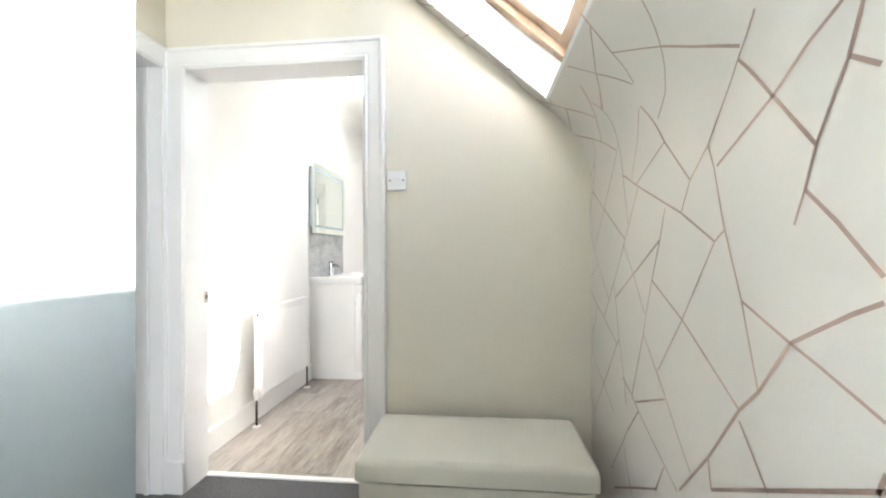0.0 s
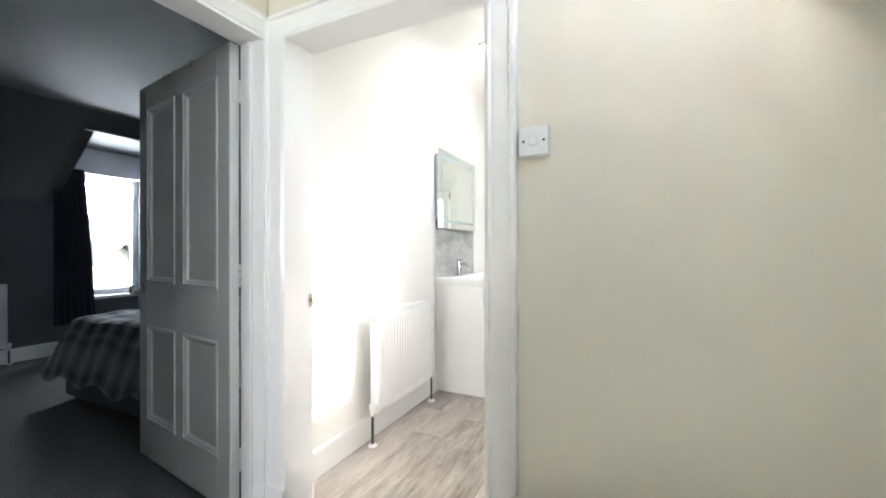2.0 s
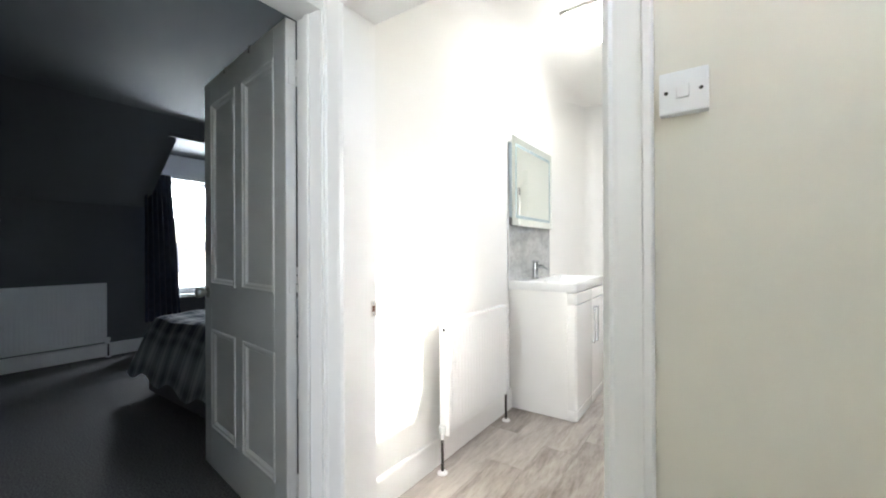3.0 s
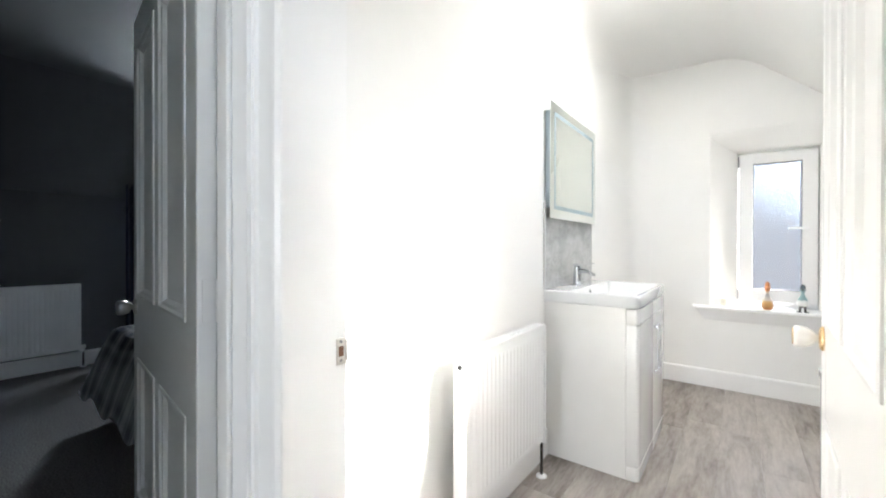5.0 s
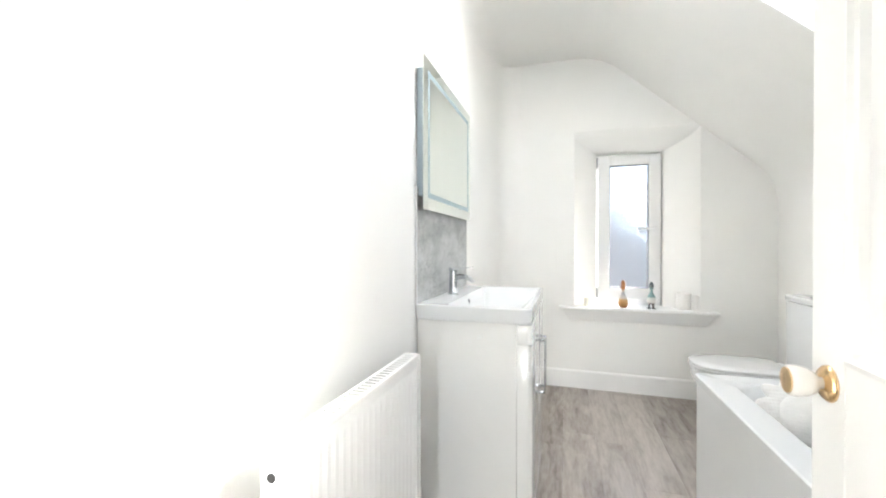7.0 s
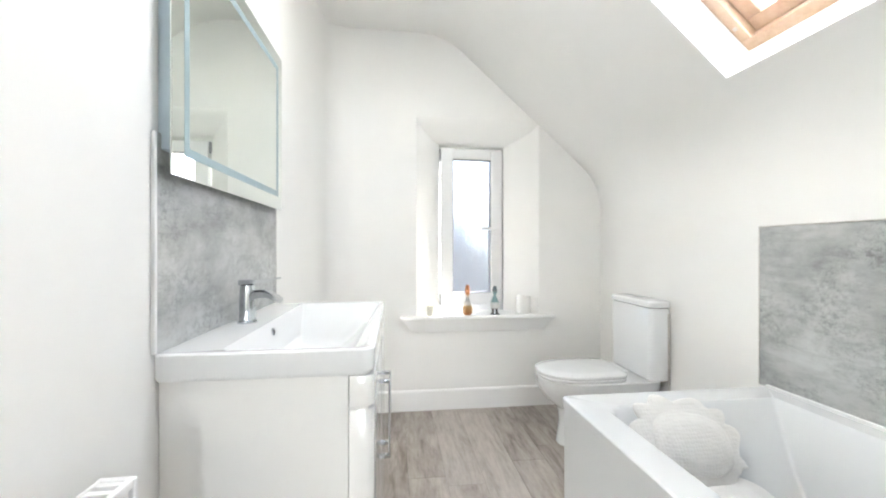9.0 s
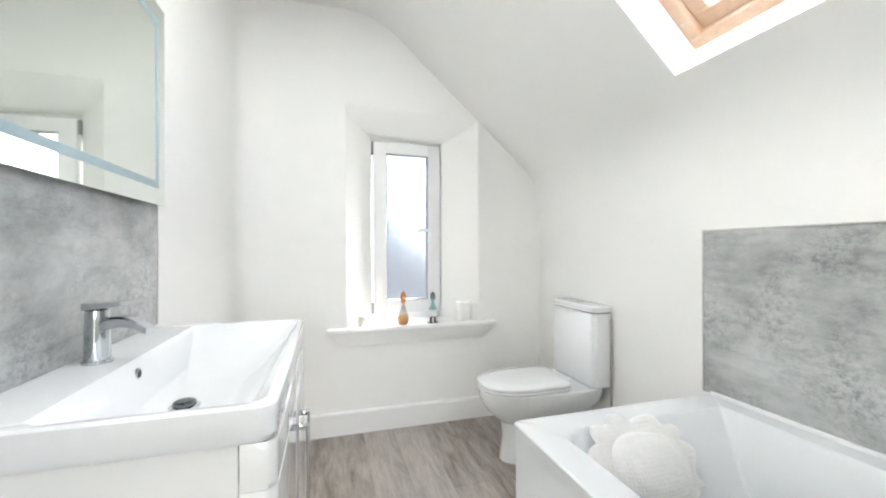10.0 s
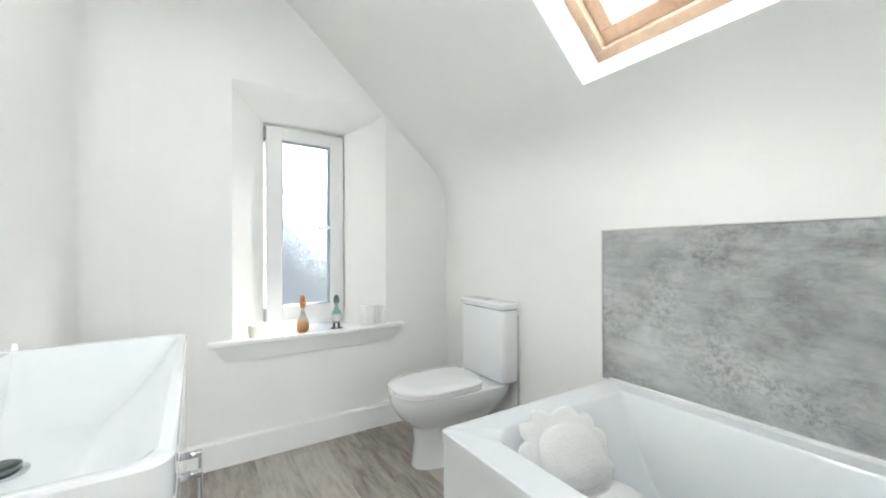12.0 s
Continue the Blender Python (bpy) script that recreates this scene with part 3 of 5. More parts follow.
# skirting
def skirting(name, a, b, h, mat=M_GLOSS):
    """A moulded board from a to b on the floor; its face looks to the left of that way."""
    q = fresh()
    a, b = Vector((*a, 0)), Vector((*b, 0))
    d = (b - a).normalized()
    n = Vector((-d.y, d.x, 0))
    prof = [(0, 0), (0.02, 0), (0.02, h - 0.012), (0.016, h - 0.003), (0.010, h), (0, h)]
    loft(q, [[a + n * u + Vector((0, 0, v)) for u, v in prof], [b + n * u + Vector((0, 0, v)) for u, v in prof]])
    return setting(name, q, mat, "white painted skirting board")


skirting("baseboard_1", (LX, 5.02), (LX, N1 + 0.02), 0.14)
skirting("baseboard_2", (BX, FY), (-1.475, FY), 0.142)
skirting("baseboard_3", (-1.475, FY - 0.02), (LX, 5.02), 0.141)
skirting("baseboard_4", (PX, N0), (-0.448, N0), 0.14)
skirting("baseboard_5", (-0.70, 1.14), (-0.70, -0.85), 0.14)

# ---- bedroom shell ----
KX, KZ = -5.75, 1.64
BCL = 2.46
SLOPE = 0.80
bm = fresh()
box(bm, (KX - 0.3, -0.4, -0.1), (KX, 2.98, KZ))
box(bm, (KX - 0.3, 3.90, -0.1), (KX, 4.9, KZ))
box(bm, (KX - 0.3, 2.98, -0.1), (KX, 3.90, 0.60))
box(bm, (KX - 0.3, 2.98, 2.02), (KX, 3.90, 2.45))
box(bm, (KX - 0.3, 2.98, 0.60), (KX, 3.06, 2.02))
box(bm, (KX - 0.3, 3.80, 0.60), (KX, 3.90, 2.02))
setting("wall_west_bedroom", bm, M_BEDROOM, "dark grey knee wall with a dormer window")
bm = fresh()
kx1 = KX + (BCL - KZ) / SLOPE


def pitch_piece(y0, y1, xa, xb):
    za, zb = KZ + (xa - KX) * SLOPE, KZ + (xb - KX) * SLOPE
    prism(bm, [(xa, za), (xb, zb), (xb - 0.1, zb + 0.2), (xa - 0.1, za + 0.2)], "y", y0, y1)


xd = KX + (2.30 - KZ) / SLOPE
pitch_piece(-0.4, 2.98, KX, kx1)
pitch_piece(3.90, 4.9, KX, kx1)
pitch_piece(2.98, 3.90, xd, kx1)
setting("ceiling_pitch_bedroom", bm, M_BEDROOM, "dark grey sloped bedroom ceiling")
bm = fresh()
box(bm, (KX - 0.3, 2.90, 2.30), (xd + 0.05, 3.98, 2.45))
for ya, yb in ((2.86, 2.979), (3.901, 4.02)):
    prism(bm, [(KX - 0.3, KZ), (KX, KZ), (xd, 2.30), (xd, 2.45), (KX - 0.3, 2.45)], "y", ya, yb)
setting("dormer", bm, M_BEDROOM, "dark grey dormer cheeks and soffit")
bm = fresh()
box(bm, (kx1 - 0.15, -0.4, BCL), (WX2 - 0.002, 4.9, BCL + 0.2))
setting("ceiling_bedroom", bm, M_BEDROOM, "dark grey bedroom ceiling")
bm = fresh()
box(bm, (KX - 0.3, -0.6, -0.1), (WX2, -0.4, 2.9))
box(bm, (KX - 0.3, 4.9, -0.1), (-1.69, 5.1, 2.9))
setting("walls_bedroom_ends", bm, M_BEDROOM)
bm = fresh()
box(bm, (WX2 - 0.012, -0.4, 0), (WX2 - 0.001, BD0 - 0.031, BCL))
box(bm, (WX2 - 0.012, BD0 - 0.031, BDZ), (WX2 - 0.001, BD1, BCL))
box(bm, (WX2 - 0.012, BD1, 0), (WX2 - 0.001, 4.9, BCL))
setting("wall_east_bedroom", bm, M_BEDROOM, "dark grey bedroom wall")
skirting("baseboard_6", (KX, 4.9), (KX, -0.4), 0.14)

# ---- light in the openings ----
SKY_TINT = (0.86, 0.93, 1.0)
sky_panel("sky_roof_window_landing", mh, lh, wh, 27.5, SKY_TINT)
# added light with no known source, brightens the bedroom door nook and landing
sky_panel("sky_stair_window", look((-1.18, HALL_S - 0.02, 1.38), (-1.0, 2.0, 1.0)), 0.44, 1.0, 9.3, (0.98, 0.98, 1.0))
sky_panel("sky_roof_window_bathroom", mb, lb, wb, 40, SKY_TINT)
sky_panel("sky_dormer_window", look((KX - 0.25, 3.43, 1.74), (0, 3.43, -0.6)), 0.6, 0.42, 12, SKY_TINT)

# ---- outside ----
bm = fresh()
box(bm, (-900, -900, -2.95), (900, 900, -2.9))
setting("ground", bm, M_GRASS, "grass ground below the house")


def house(name, x, y, w, d, eaves, ridge, label, skin=M_RENDER, cover=M_SLATE):
    h = thing(name, (x, y, -2.9), label, "house")
    q = fresh()
    prism(q, [(y - w / 2, -2.9), (y + w / 2, -2.9), (y + w / 2, eaves), (y, ridge - 0.15), (y - w / 2, eaves)], "x", x - d / 2, x + d / 2)
    part("wall", q, skin, h)
    for s in (-1, 1):
        q = fresh()
        prism(q, [(y, ridge), (y + s * (w / 2 + 0.3), eaves - 0.2), (y + s * (w / 2 + 0.3), eaves - 0.05), (y, ridge + 0.15)], "x", x - d / 2 - 0.3, x + d / 2 + 0.3)
        part("roof", q, cover, h)
    for k in (-1, 1):
        q = fresh()
        box(q, (x + d / 2, y + k * w * 0.22 - 0.5, -1.4), (x + d / 2 + 0.05, y + k * w * 0.22 + 0.5, -0.1))
        part("window", q, M_PVC, h)


house("gable_house", -24, 10.0, 5, 9, -1.0, 1.4, "pale rendered house with a pale tiled gable roof", cover=M_TILE_ROOF)
house("gable_house", -38, 24, 9, 10, -1.2, 1.6, "pale rendered house with a slate gable roof")

# gable end across the garden, seen through the patterned glass
ng = thing("neighbour_house", (-1.5, 17.0, -2.9), "pale harled house with a steep gable end beyond the garden", "house")
bm = fresh()
prism(bm, [(-6.4, -2.9), (3.4, -2.9), (3.4, 1.05), (-1.5, 4.45), (-6.4, 1.05)], "y", 13.5, 21.0)
part("wall", bm, M_HARL, ng)
for k in (-1, 1):
    bm = fresh()
    prism(bm, [(-1.5, 4.46), (-1.5 + k * 5.2, 0.85), (-1.5 + k * 5.2, 1.0), (-1.5, 4.61)], "y", 13.3, 21.2)
    part("roof", bm, M_SLATE, ng)
bm = fresh()
box(bm, (-2.0, 16.0, 4.2), (-1.0, 16.7, 5.5), 0.01, 1)
part("chimney", bm, M_HARL, ng)

# ---- foil lines of the wallpaper: (along the wall, up the paper) ----
BROAD_LINES_1 = [
    [(1.39, 1.63), (1.3, 1.57), (1.18, 1.5)],
    [(1.19, 1.48), (1.11, 1.38), (1.03, 1.28)],
    [(0.98, 1.46), (1.04, 1.43), (1.11, 1.38), (1.26, 1.3)],
    [(0.96, 1.44), (0.98, 1.38)],
    [(0.98, 1.38), (0.94, 1.35)],
    [(1.05, 1.22), (1.0, 1.17), (0.94, 1.1)],
    [(0.94, 1.07), (0.98, 1.05), (1.08, 0.99)],
    [(1.08, 0.99), (1.15, 0.89), (1.2, 0.84), (1.3, 0.7), (1.42, 0.56)],
    [(1.29, 0.64), (0.94, 0.85)],
    [(0.94, 0.87), (0.95, 0.84)],
    [(1.59, 1.55), (1.48, 1.41)],
    [(1.85, 0.97), (1.51, 1.16)],
]
MID_LINES_1 = [
    [(2.17, 1.9), (2.04, 1.76), (1.9, 1.64)],
    [(2.04, 1.76), (2.17, 1.69)],
    [(2.17, 1.66), (2.01, 1.58), (1.95, 1.55), (1.83, 1.48)],
    [(2.12, 1.38), (1.97, 1.29), (1.76, 1.17)],
    [(1.82, 1.76), (1.86, 1.7), (1.89, 1.65), (1.92, 1.61), (1.93, 1.58), (1.95, 1.55)],
    [(1.76, 1.69), (1.83, 1.64)],
    [(1.65, 1.32), (1.72, 1.22), (1.77, 1.15), (1.86, 1.03), (1.98, 0.88)],
    [(1.84, 0.81), (1.99, 0.62), (2.12, 0.46)],
    [(1.51, 1.86), (1.56, 1.73)],
    [(1.48, 1.41), (1.36, 1.29)],
    [(1.77, 1.38), (1.64, 1.32), (1.4, 1.22), (1.27, 1.15)],
    [(1.48, 1.24), (1.51, 1.16), (1.56, 1.05), (1.4, 0.97), (1.2, 0.84)],
    [(1.68, 0.67), (1.49, 0.75)],
    [(1.66, 0.65), (1.75, 0.55)],
    [(1.88, 0.29), (1.54, 0.49)],
]
MID_LINES_2 = [
    [(0.98, 1.38), (1.03, 1.28), (1.05, 1.22)],
    [(1.19, 1.04), (1.08, 0.99), (1.03, 0.97), (0.94, 0.93)],
    [(1.2, 0.82), (1.13, 0.73)],
    [(1.62, 0.89), (1.54, 0.81), (1.49, 0.76)],
    [(2.17, 2.59), (2.02, 2.4)],
    [(2.17, 2.33), (2.0, 2.24)],
    [(1.5, 0.57), (1.55, 0.48)],
]
THIN_LINES_1 = [
    [(1.86, 1.7), (1.82, 1.64), (1.8, 1.57), (1.8, 1.51), (1.78, 1.41), (1.73, 1.22)],
    [(2.02, 1.58), (2.04, 1.53), (2.08, 1.48), (2.12, 1.38), (2.16, 1.3), (2.17, 1.22), (2.1, 1.14), (2.05, 1.08), (1.93, 0.96)],
    [(2.08, 1.49), (2.17, 1.44)],
    [(1.8, 1.5), (1.97, 1.29), (2.1, 1.14)],
    [(2.17, 1.32), (2.17, 1.29)],
    [(2.13, 2.06), (2.16, 1.97), (2.17, 1.9)],
    [(2.17, 2.01), (2.16, 1.97)],
    [(2.0, 1.96), (2.04, 1.89), (2.09, 1.82)],
    [(1.6, 1.55), (1.62, 1.52), (1.67, 1.42), (1.7, 1.35)],
    [(1.77, 1.15), (1.69, 1.06), (1.61, 0.95)],
    [(2.05, 1.08), (2.17, 1.01)],
    [(2.17, 0.97), (2.06, 0.91), (1.99, 0.88), (1.84, 0.81)],
]
THIN_LINES_2 = [
    [(2.06, 0.91), (2.11, 0.81), (2.15, 0.7), (2.17, 0.61), (2.17, 0.54), (2.12, 0.46), (2.1, 0.42)],
    [(2.11, 0.82), (2.17, 0.75)],
    [(2.15, 0.7), (1.99, 0.62), (1.88, 0.56)],
    [(1.87, 1.02), (1.85, 0.96), (1.82, 0.83), (1.77, 0.7), (1.76, 0.63)],
    [(2.17, 0.65), (2.17, 0.61)],
    [(1.82, 0.83), (1.84, 0.81)],
    [(1.56, 1.73), (1.57, 1.62)],
    [(1.53, 1.82), (1.69, 1.74), (1.82, 1.64)],
    [(1.77, 1.83), (1.69, 1.73), (1.58, 1.62)],
    [(1.56, 1.73), (1.39, 1.63)],
    [(1.34, 1.74), (1.39, 1.64), (1.42, 1.58), (1.45, 1.53), (1.51, 1.48)],
    [(1.13, 1.54), (1.15, 1.52), (1.17, 1.5), (1.19, 1.48), (1.29, 1.35), (1.36, 1.29), (1.4, 1.22)],
]
THIN_LINES_3 = [
    [(1.29, 1.35), (1.27, 1.3), (1.24, 1.18), (1.19, 1.04), (1.18, 1.0), (1.15, 0.89)],
    [(1.48, 1.41), (1.67, 1.33)],
    [(1.24, 1.17), (1.27, 1.15), (1.4, 0.97), (1.53, 0.81)],
    [(1.05, 1.22), (1.07, 1.17)],
    [(1.3, 0.7), (1.29, 0.64)],
    [(1.49, 0.76), (1.42, 0.68), (1.37, 0.63)],
    [(1.56, 1.05), (1.6, 0.95), (1.62, 0.89), (1.71, 0.68)],
    [(1.79, 0.71), (1.71, 0.68), (1.66, 0.65), (1.5, 0.58), (1.43, 0.55)],
    [(1.75, 0.55), (1.91, 0.34)],
    [(1.79, 0.5), (1.72, 0.36)],
    [(2.09, 2.45), (2.17, 2.4), (2.17, 2.33)],
    [(2.06, 2.26), (2.13, 2.08), (2.01, 2.0)],
    [(2.17, 2.0), (2.17, 1.91)],
]


def foil(lines, width):
    for line in lines:
        q = fresh()
        for (ya, sa_), (yb, sb_) in zip(line, line[1:]):
            d = Vector((yb - ya, sb_ - sa_))
            n = max(1, int(d.length / 0.03))
            side = Vector((-d.y, d.x)).normalized() * width / 2
            prev = None
            for k in range(n + 1):
                y, s = ya + d.x * k / n, sa_ + d.y * k / n
                y0_, y1_ = min(y + side.x, N0 - 0.001), min(y - side.x, N0 - 0.001)
                cur = (q.verts.new(paper_at(s + side.y, y0_, 0.0012)), q.verts.new(paper_at(s - side.y, y1_, 0.0012)))
                if prev:
                    q.faces.new((prev[0], prev[1], cur[1], cur[0]))
                prev = cur
        part("foil_line", q, M_LINE, wall_papered)


for lines in (BROAD_LINES_1,):
    foil(lines, 0.0066)
for lines in (MID_LINES_1, MID_LINES_2):
    foil(lines, 0.0055)
for lines in (THIN_LINES_1, THIN_LINES_2, THIN_LINES_3):
    foil(lines, 0.0045)

# ---- doorways ----


def architrave(name, axis, wall, out, u0, u1, z1, width, sides=(True, True), plinth=0.15):
    """Moulded trim round an opening in the wall plane, facing out."""
    t = thing(name, (0, 0, 0), "white painted moulded door trim", kind="structure")
    prof = [(0.0, 0.014), (0.012, 0.02), (0.02, 0.014), (0.03, 0.016), (width - 0.022, 0.018), (width - 0.018, 0.026), (width - 0.004, 0.026), (width, 0.020), (width, 0.0), (0.0, 0.0)]

    def at(u, d, z):
        return (u, wall + out * d, z) if axis == "y" else (wall + out * d, u, z)
    for on, u, s in ((sides[0], u0, -1), (sides[1], u1, 1)):
        if not on:
            continue
        q = fresh()
        loft(q, [[at(u + s * p, d, plinth) for p, d in prof], [at(u + s * p, d, z1 + p) for p, d in prof]])
        part("upright", q, M_GLOSS, t)
        q = fresh()
        a, b = at(u - s * 0.002, 0, 0), at(u + s * (width + 0.004), 0.03, plinth)
        box(q, [min(i, j) for i, j in zip(a, b)], [max(i, j) for i, j in zip(a, b)], 0.003, 1)
        part("plinth_block", q, M_GLOSS, t)
    q = fresh()
    loft(q, [[at(u0 - (p if sides[0] else 0), d, z1 + p) for p, d in prof], [at(u1 + (p if sides[1] else 0), d, z1 + p) for p, d in prof]])
    part("head", q, M_GLOSS, t)
    return t


architrave("trim_bathroom_door", "y", N0, -1, DOOR_X0, DOOR_X1, DOOR_Z, 0.10)
architrave("trim_bedroom_door", "x", WX, 1, BD0, BD1, BDZ - 0.03, 0.10, (False, False))
architrave("trim_bathroom_door_inside", "y", N1, 1, DOOR_X0, DOOR_X1, DOOR_Z, 0.09, (False, True))

# linings with stops
bm = fresh()
box(bm, (DOOR_X0 - 0.012, N0 - 0.012, 0), (DOOR_X0 + 0.002, N1 + 0.012, DOOR_Z))
box(bm, (DOOR_X1 - 0.002, N0 - 0.012, 0), (DOOR_X1 + 0.012, N1 + 0.012, DOOR_Z))
box(bm, (DOOR_X0, N0 - 0.012, DOOR_Z - 0.002), (DOOR_X1, N1 + 0.012, DOOR_Z + 0.012))
setting("door_lining_bathroom", bm, M_GLOSS, "white painted door lining")
bm = fresh()
box(bm, (WX2 - 0.012, BD1 - 0.012, 0), (WX + 0.012, BD1 + 0.002, BDZ))
box(bm, (WX2 - 0.012, BD0 - 0.034, 0), (WX + 0.012, BD0, BDZ))
box(bm, (WX2 - 0.012, BD0, BDZ - 0.025), (WX + 0.012, BD1 - 0.012, BDZ + 0.002))
box(bm, (WX - 0.075, BD1 - 0.024, 0), (WX - 0.05, BD1 - 0.0121, BDZ - 0.026), 0.003, 1)
setting("door_lining_bedroom", bm, M_GLOSS, "white painted door lining")
bm = fresh()
box(bm, (DOOR_X0 + 0.003, N1 - 0.008, 0.0), (DOOR_X1 - 0.003, N1 + 0.022, 0.012), 0.005, 2)
setting("threshold", bm, M_PVC, "white threshold strip")

# strike plate in the bathroom door lining
st = thing("strike_plate", (DOOR_X0 + 0.003, 2.268, 0.908), "worn chrome strike plate on the door lining", "strike plate")
bm = fresh()
box(bm, (DOOR_X0 + 0.002, 2.283, 0.878), (DOOR_X0 + 0.005, 2.308, 0.938), 0.001, 1)
box(bm, (DOOR_X0 + 0.002, 2.306, 0.884), (DOOR_X0 + 0.008, 2.314, 0.932), 0.003, 1)
part("plate", bm, M_STEEL, st)
bm = fresh()
box(bm, (DOOR_X0 + 0.0045, 2.288, 0.897), (DOOR_X0 + 0.0062, 2.301, 0.920))
part("latch_hole", bm, material("latch_hole_wood", (0.14, 0.06, 0.03), 0.7), st)
for z in (0.886, 0.930):
    bm = fresh()
    lathe(bm, [(0.004, 0.0), (0.003, 0.0015)], (DOOR_X0 + 0.005, 2.295, z), "x", 10)
    part("screw", bm, M_CHROME, st)


def panel_door(name, width, height, thick, m, label, knob_mat, rose_mat, hinges=True):
    """A four-panelled door in its own axes: hinge at u = 0, face towards -v, then set by m."""
    d = thing(name, m.translation, label, "door", kind="structure")
    stile, mid, top, lock0, lock1, bot = 0.10, 0.088, 0.125, 0.725, 0.96, 0.215

    def put(nm, q, mat, parent=d, lab=""):
        bmesh.ops.transform(q, matrix=m, verts=q.verts)
        return part(nm, q, mat, parent, lab)
    q = fresh()
    box(q, (0, 0, 0.008), (stile, thick, height), 0.002, 1)
    put("stile", q, M_GLOSS)
    q = fresh()
    box(q, (width - stile, 0, 0.008), (width, thick, height), 0.002, 1)
    put("stile", q, M_GLOSS)
    for z0, z1 in ((0.008, bot), (lock0, lock1), (height - top, height)):
        q = fresh()
        box(q, (stile, 0.0005, z0), (width - stile, thick - 0.0005, z1), 0.0)
        put("rail", q, M_GLOSS)
    c = width / 2
    for z0, z1 in ((bot, lock0), (lock1, height - top)):
        q = fresh()
        box(q, (c - mid / 2, 0.001, z0), (c + mid / 2, thick - 0.001, z1))
        put("muntin", q, M_GLOSS)
        for u0, u1 in ((stile, c - mid / 2), (c + mid / 2, width - stile)):
            q = fresh()
            box(q, (u0, 0.014, z0), (u1, thick - 0.014, z1))
            put("panel", q, M_GLOSS)
            for side in (0, 1):
                q = fresh()
                steps = [(-0.001, 0.004), (-0.001, -0.003), (0.008, -0.005), (0.014, 0.001), (0.022, 0.004), (0.030, 0.0138), (0.031, 0.017)]
                rings = []
                for ins, dep in steps:
                    v = dep if side == 0 else thick - dep
                    rings.append([(u0 + ins, v, z0 + ins), (u1 - ins, v, z0 + ins), (u1 - ins, v, z1 - ins), (u0 + ins, v, z1 - ins)])
                loft(q, rings, cap=False)
                put("moulding", q, M_GLOSS)
    for side in (-1, 1):
        y = 0 if side < 0 else thick
        zk, uk = 0.915, width - 0.055
        q = fresh()
        lathe(q, [(0.031, 0.0), (0.031, side * 0.003), (0.026, side * 0.008), (0.012, side * 0.010)], (uk, y, zk), "y", 24)
        rose = put("rose", q, rose_mat)
        q = fresh()
        lathe(q, [(0.010, side * 0.009), (0.010, side * 0.016), (0.018, side * 0.020), (0.025, side * 0.032), (0.0275, side * 0.046), (0.026, side * 0.056), (0.021, side * 0.058)], (uk, y, zk), "y", 24)
        knob = put("knob", q, knob_mat)
        q = fresh()
        lathe(q, [(0.022, side * 0.0575), (0.022, side * 0.060), (0.006, side * 0.061)], (uk, y, zk), "y", 24)
        put("knob_cap", q, rose_mat, knob)
        for f in (rose, knob):
            for p in f.data.polygons:
                p.use_smooth = True
    if hinges:
        for z in (0.22, 1.02, height - 0.2):
            q = fresh()
            box(q, (-0.0035, 0.010, z - 0.05), (0.0005, thick - 0.004, z + 0.05), 0.0015, 1)
            for k in range(3):
                lathe(q, [(0.006, z - 0.05 + k * 0.034), (0.006, z - 0.05 + k * 0.034 + 0.030)], (-0.004, thick + 0.001, 0), "z", 10)
            put("hinge", q, M_GLOSS)
    return d


# bedroom door, swung into the bedroom
leaf_dir = math.degrees(math.atan2(0.120, -0.92))
door_1 = panel_door("door_1", 0.925, 2.02, 0.042, pose(-1.683, BD1 - 0.045, 0, 0, 0, leaf_dir) @ Matrix.Diagonal((1, -1, 1, 1)),
                    "white painted four-panel door standing open into the dark bedroom", M_STEEL, M_STEEL)
# bathroom door, swung against the bath
door_2 = panel_door("door_2", 0.84, 1.99, 0.042, pose(DOOR_X1 - 0.015, N1 + 0.0125, 0, 0, 0, 87.0) @ Matrix.Diagonal((1, -1, 1, 1)),
                    "white painted four-panel door standing open beside the bath", M_FROST_KNOB, M_BRASS)

# over-door hooks on the bedroom door
u = Vector((-0.92, 0.120, 0)).normalized()
for k in (0.33, 0.62):
    c = Vector((-1.683, BD1 - 0.045, 0)) + u * k
    hk = thing("over_door_hook", (c.x, c.y, 2.02), "thin dark metal hook over the door's top edge", "hook", "hooks on the door")
    bm = fresh()
    tube(bm, [(c.x, c.y + 0.05, 1.99), (c.x, c.y + 0.048, 2.024), (c.x, c.y - 0.004, 2.024), (c.x, c.y - 0.005, 1.995)], 0.0035, 6)
    part("strap", bm, M_DARK, hk)

# ---- landing ----
# storage ottoman
ot = thing("storage_ottoman", (-0.05, 1.87, 0), "cream leatherette storage ottoman with a padded lid against the wall", "ottoman")
ox0, ox1, oy0, oy1 = -0.448, 0.338, 1.68, 2.06
bm = fresh()
box(bm, (ox0 + 0.012, oy0 + 0.012, 0.0), (ox1 - 0.012, oy1 - 0.012, 0.372), 0.008, 2)
part("body", bm, M_LEATHER, ot)
# solid black strip paints the shade between body and lid
bm = fresh()
box(bm, (ox0 + 0.016, oy0 + 0.016, 0.372), (ox1 - 0.016, oy1 - 0.016, 0.380))
part("lid_gap", bm, M_BLACK, ot)
bm = fresh()
nx, ny = 26, 14
outline_rings = []
for z, ins in ((0.380, 0.004), (0.384, 0.0), (0.430, 0.0), (0.444, 0.004), (0.454, 0.016)):
    outline_rings.append([(x, y, z) for x, y in rounded(ox0 + ins, ox1 - ins, oy0 + ins, oy1 - ins, (0.012,) * 4, 3)])
loft(bm, outline_rings)
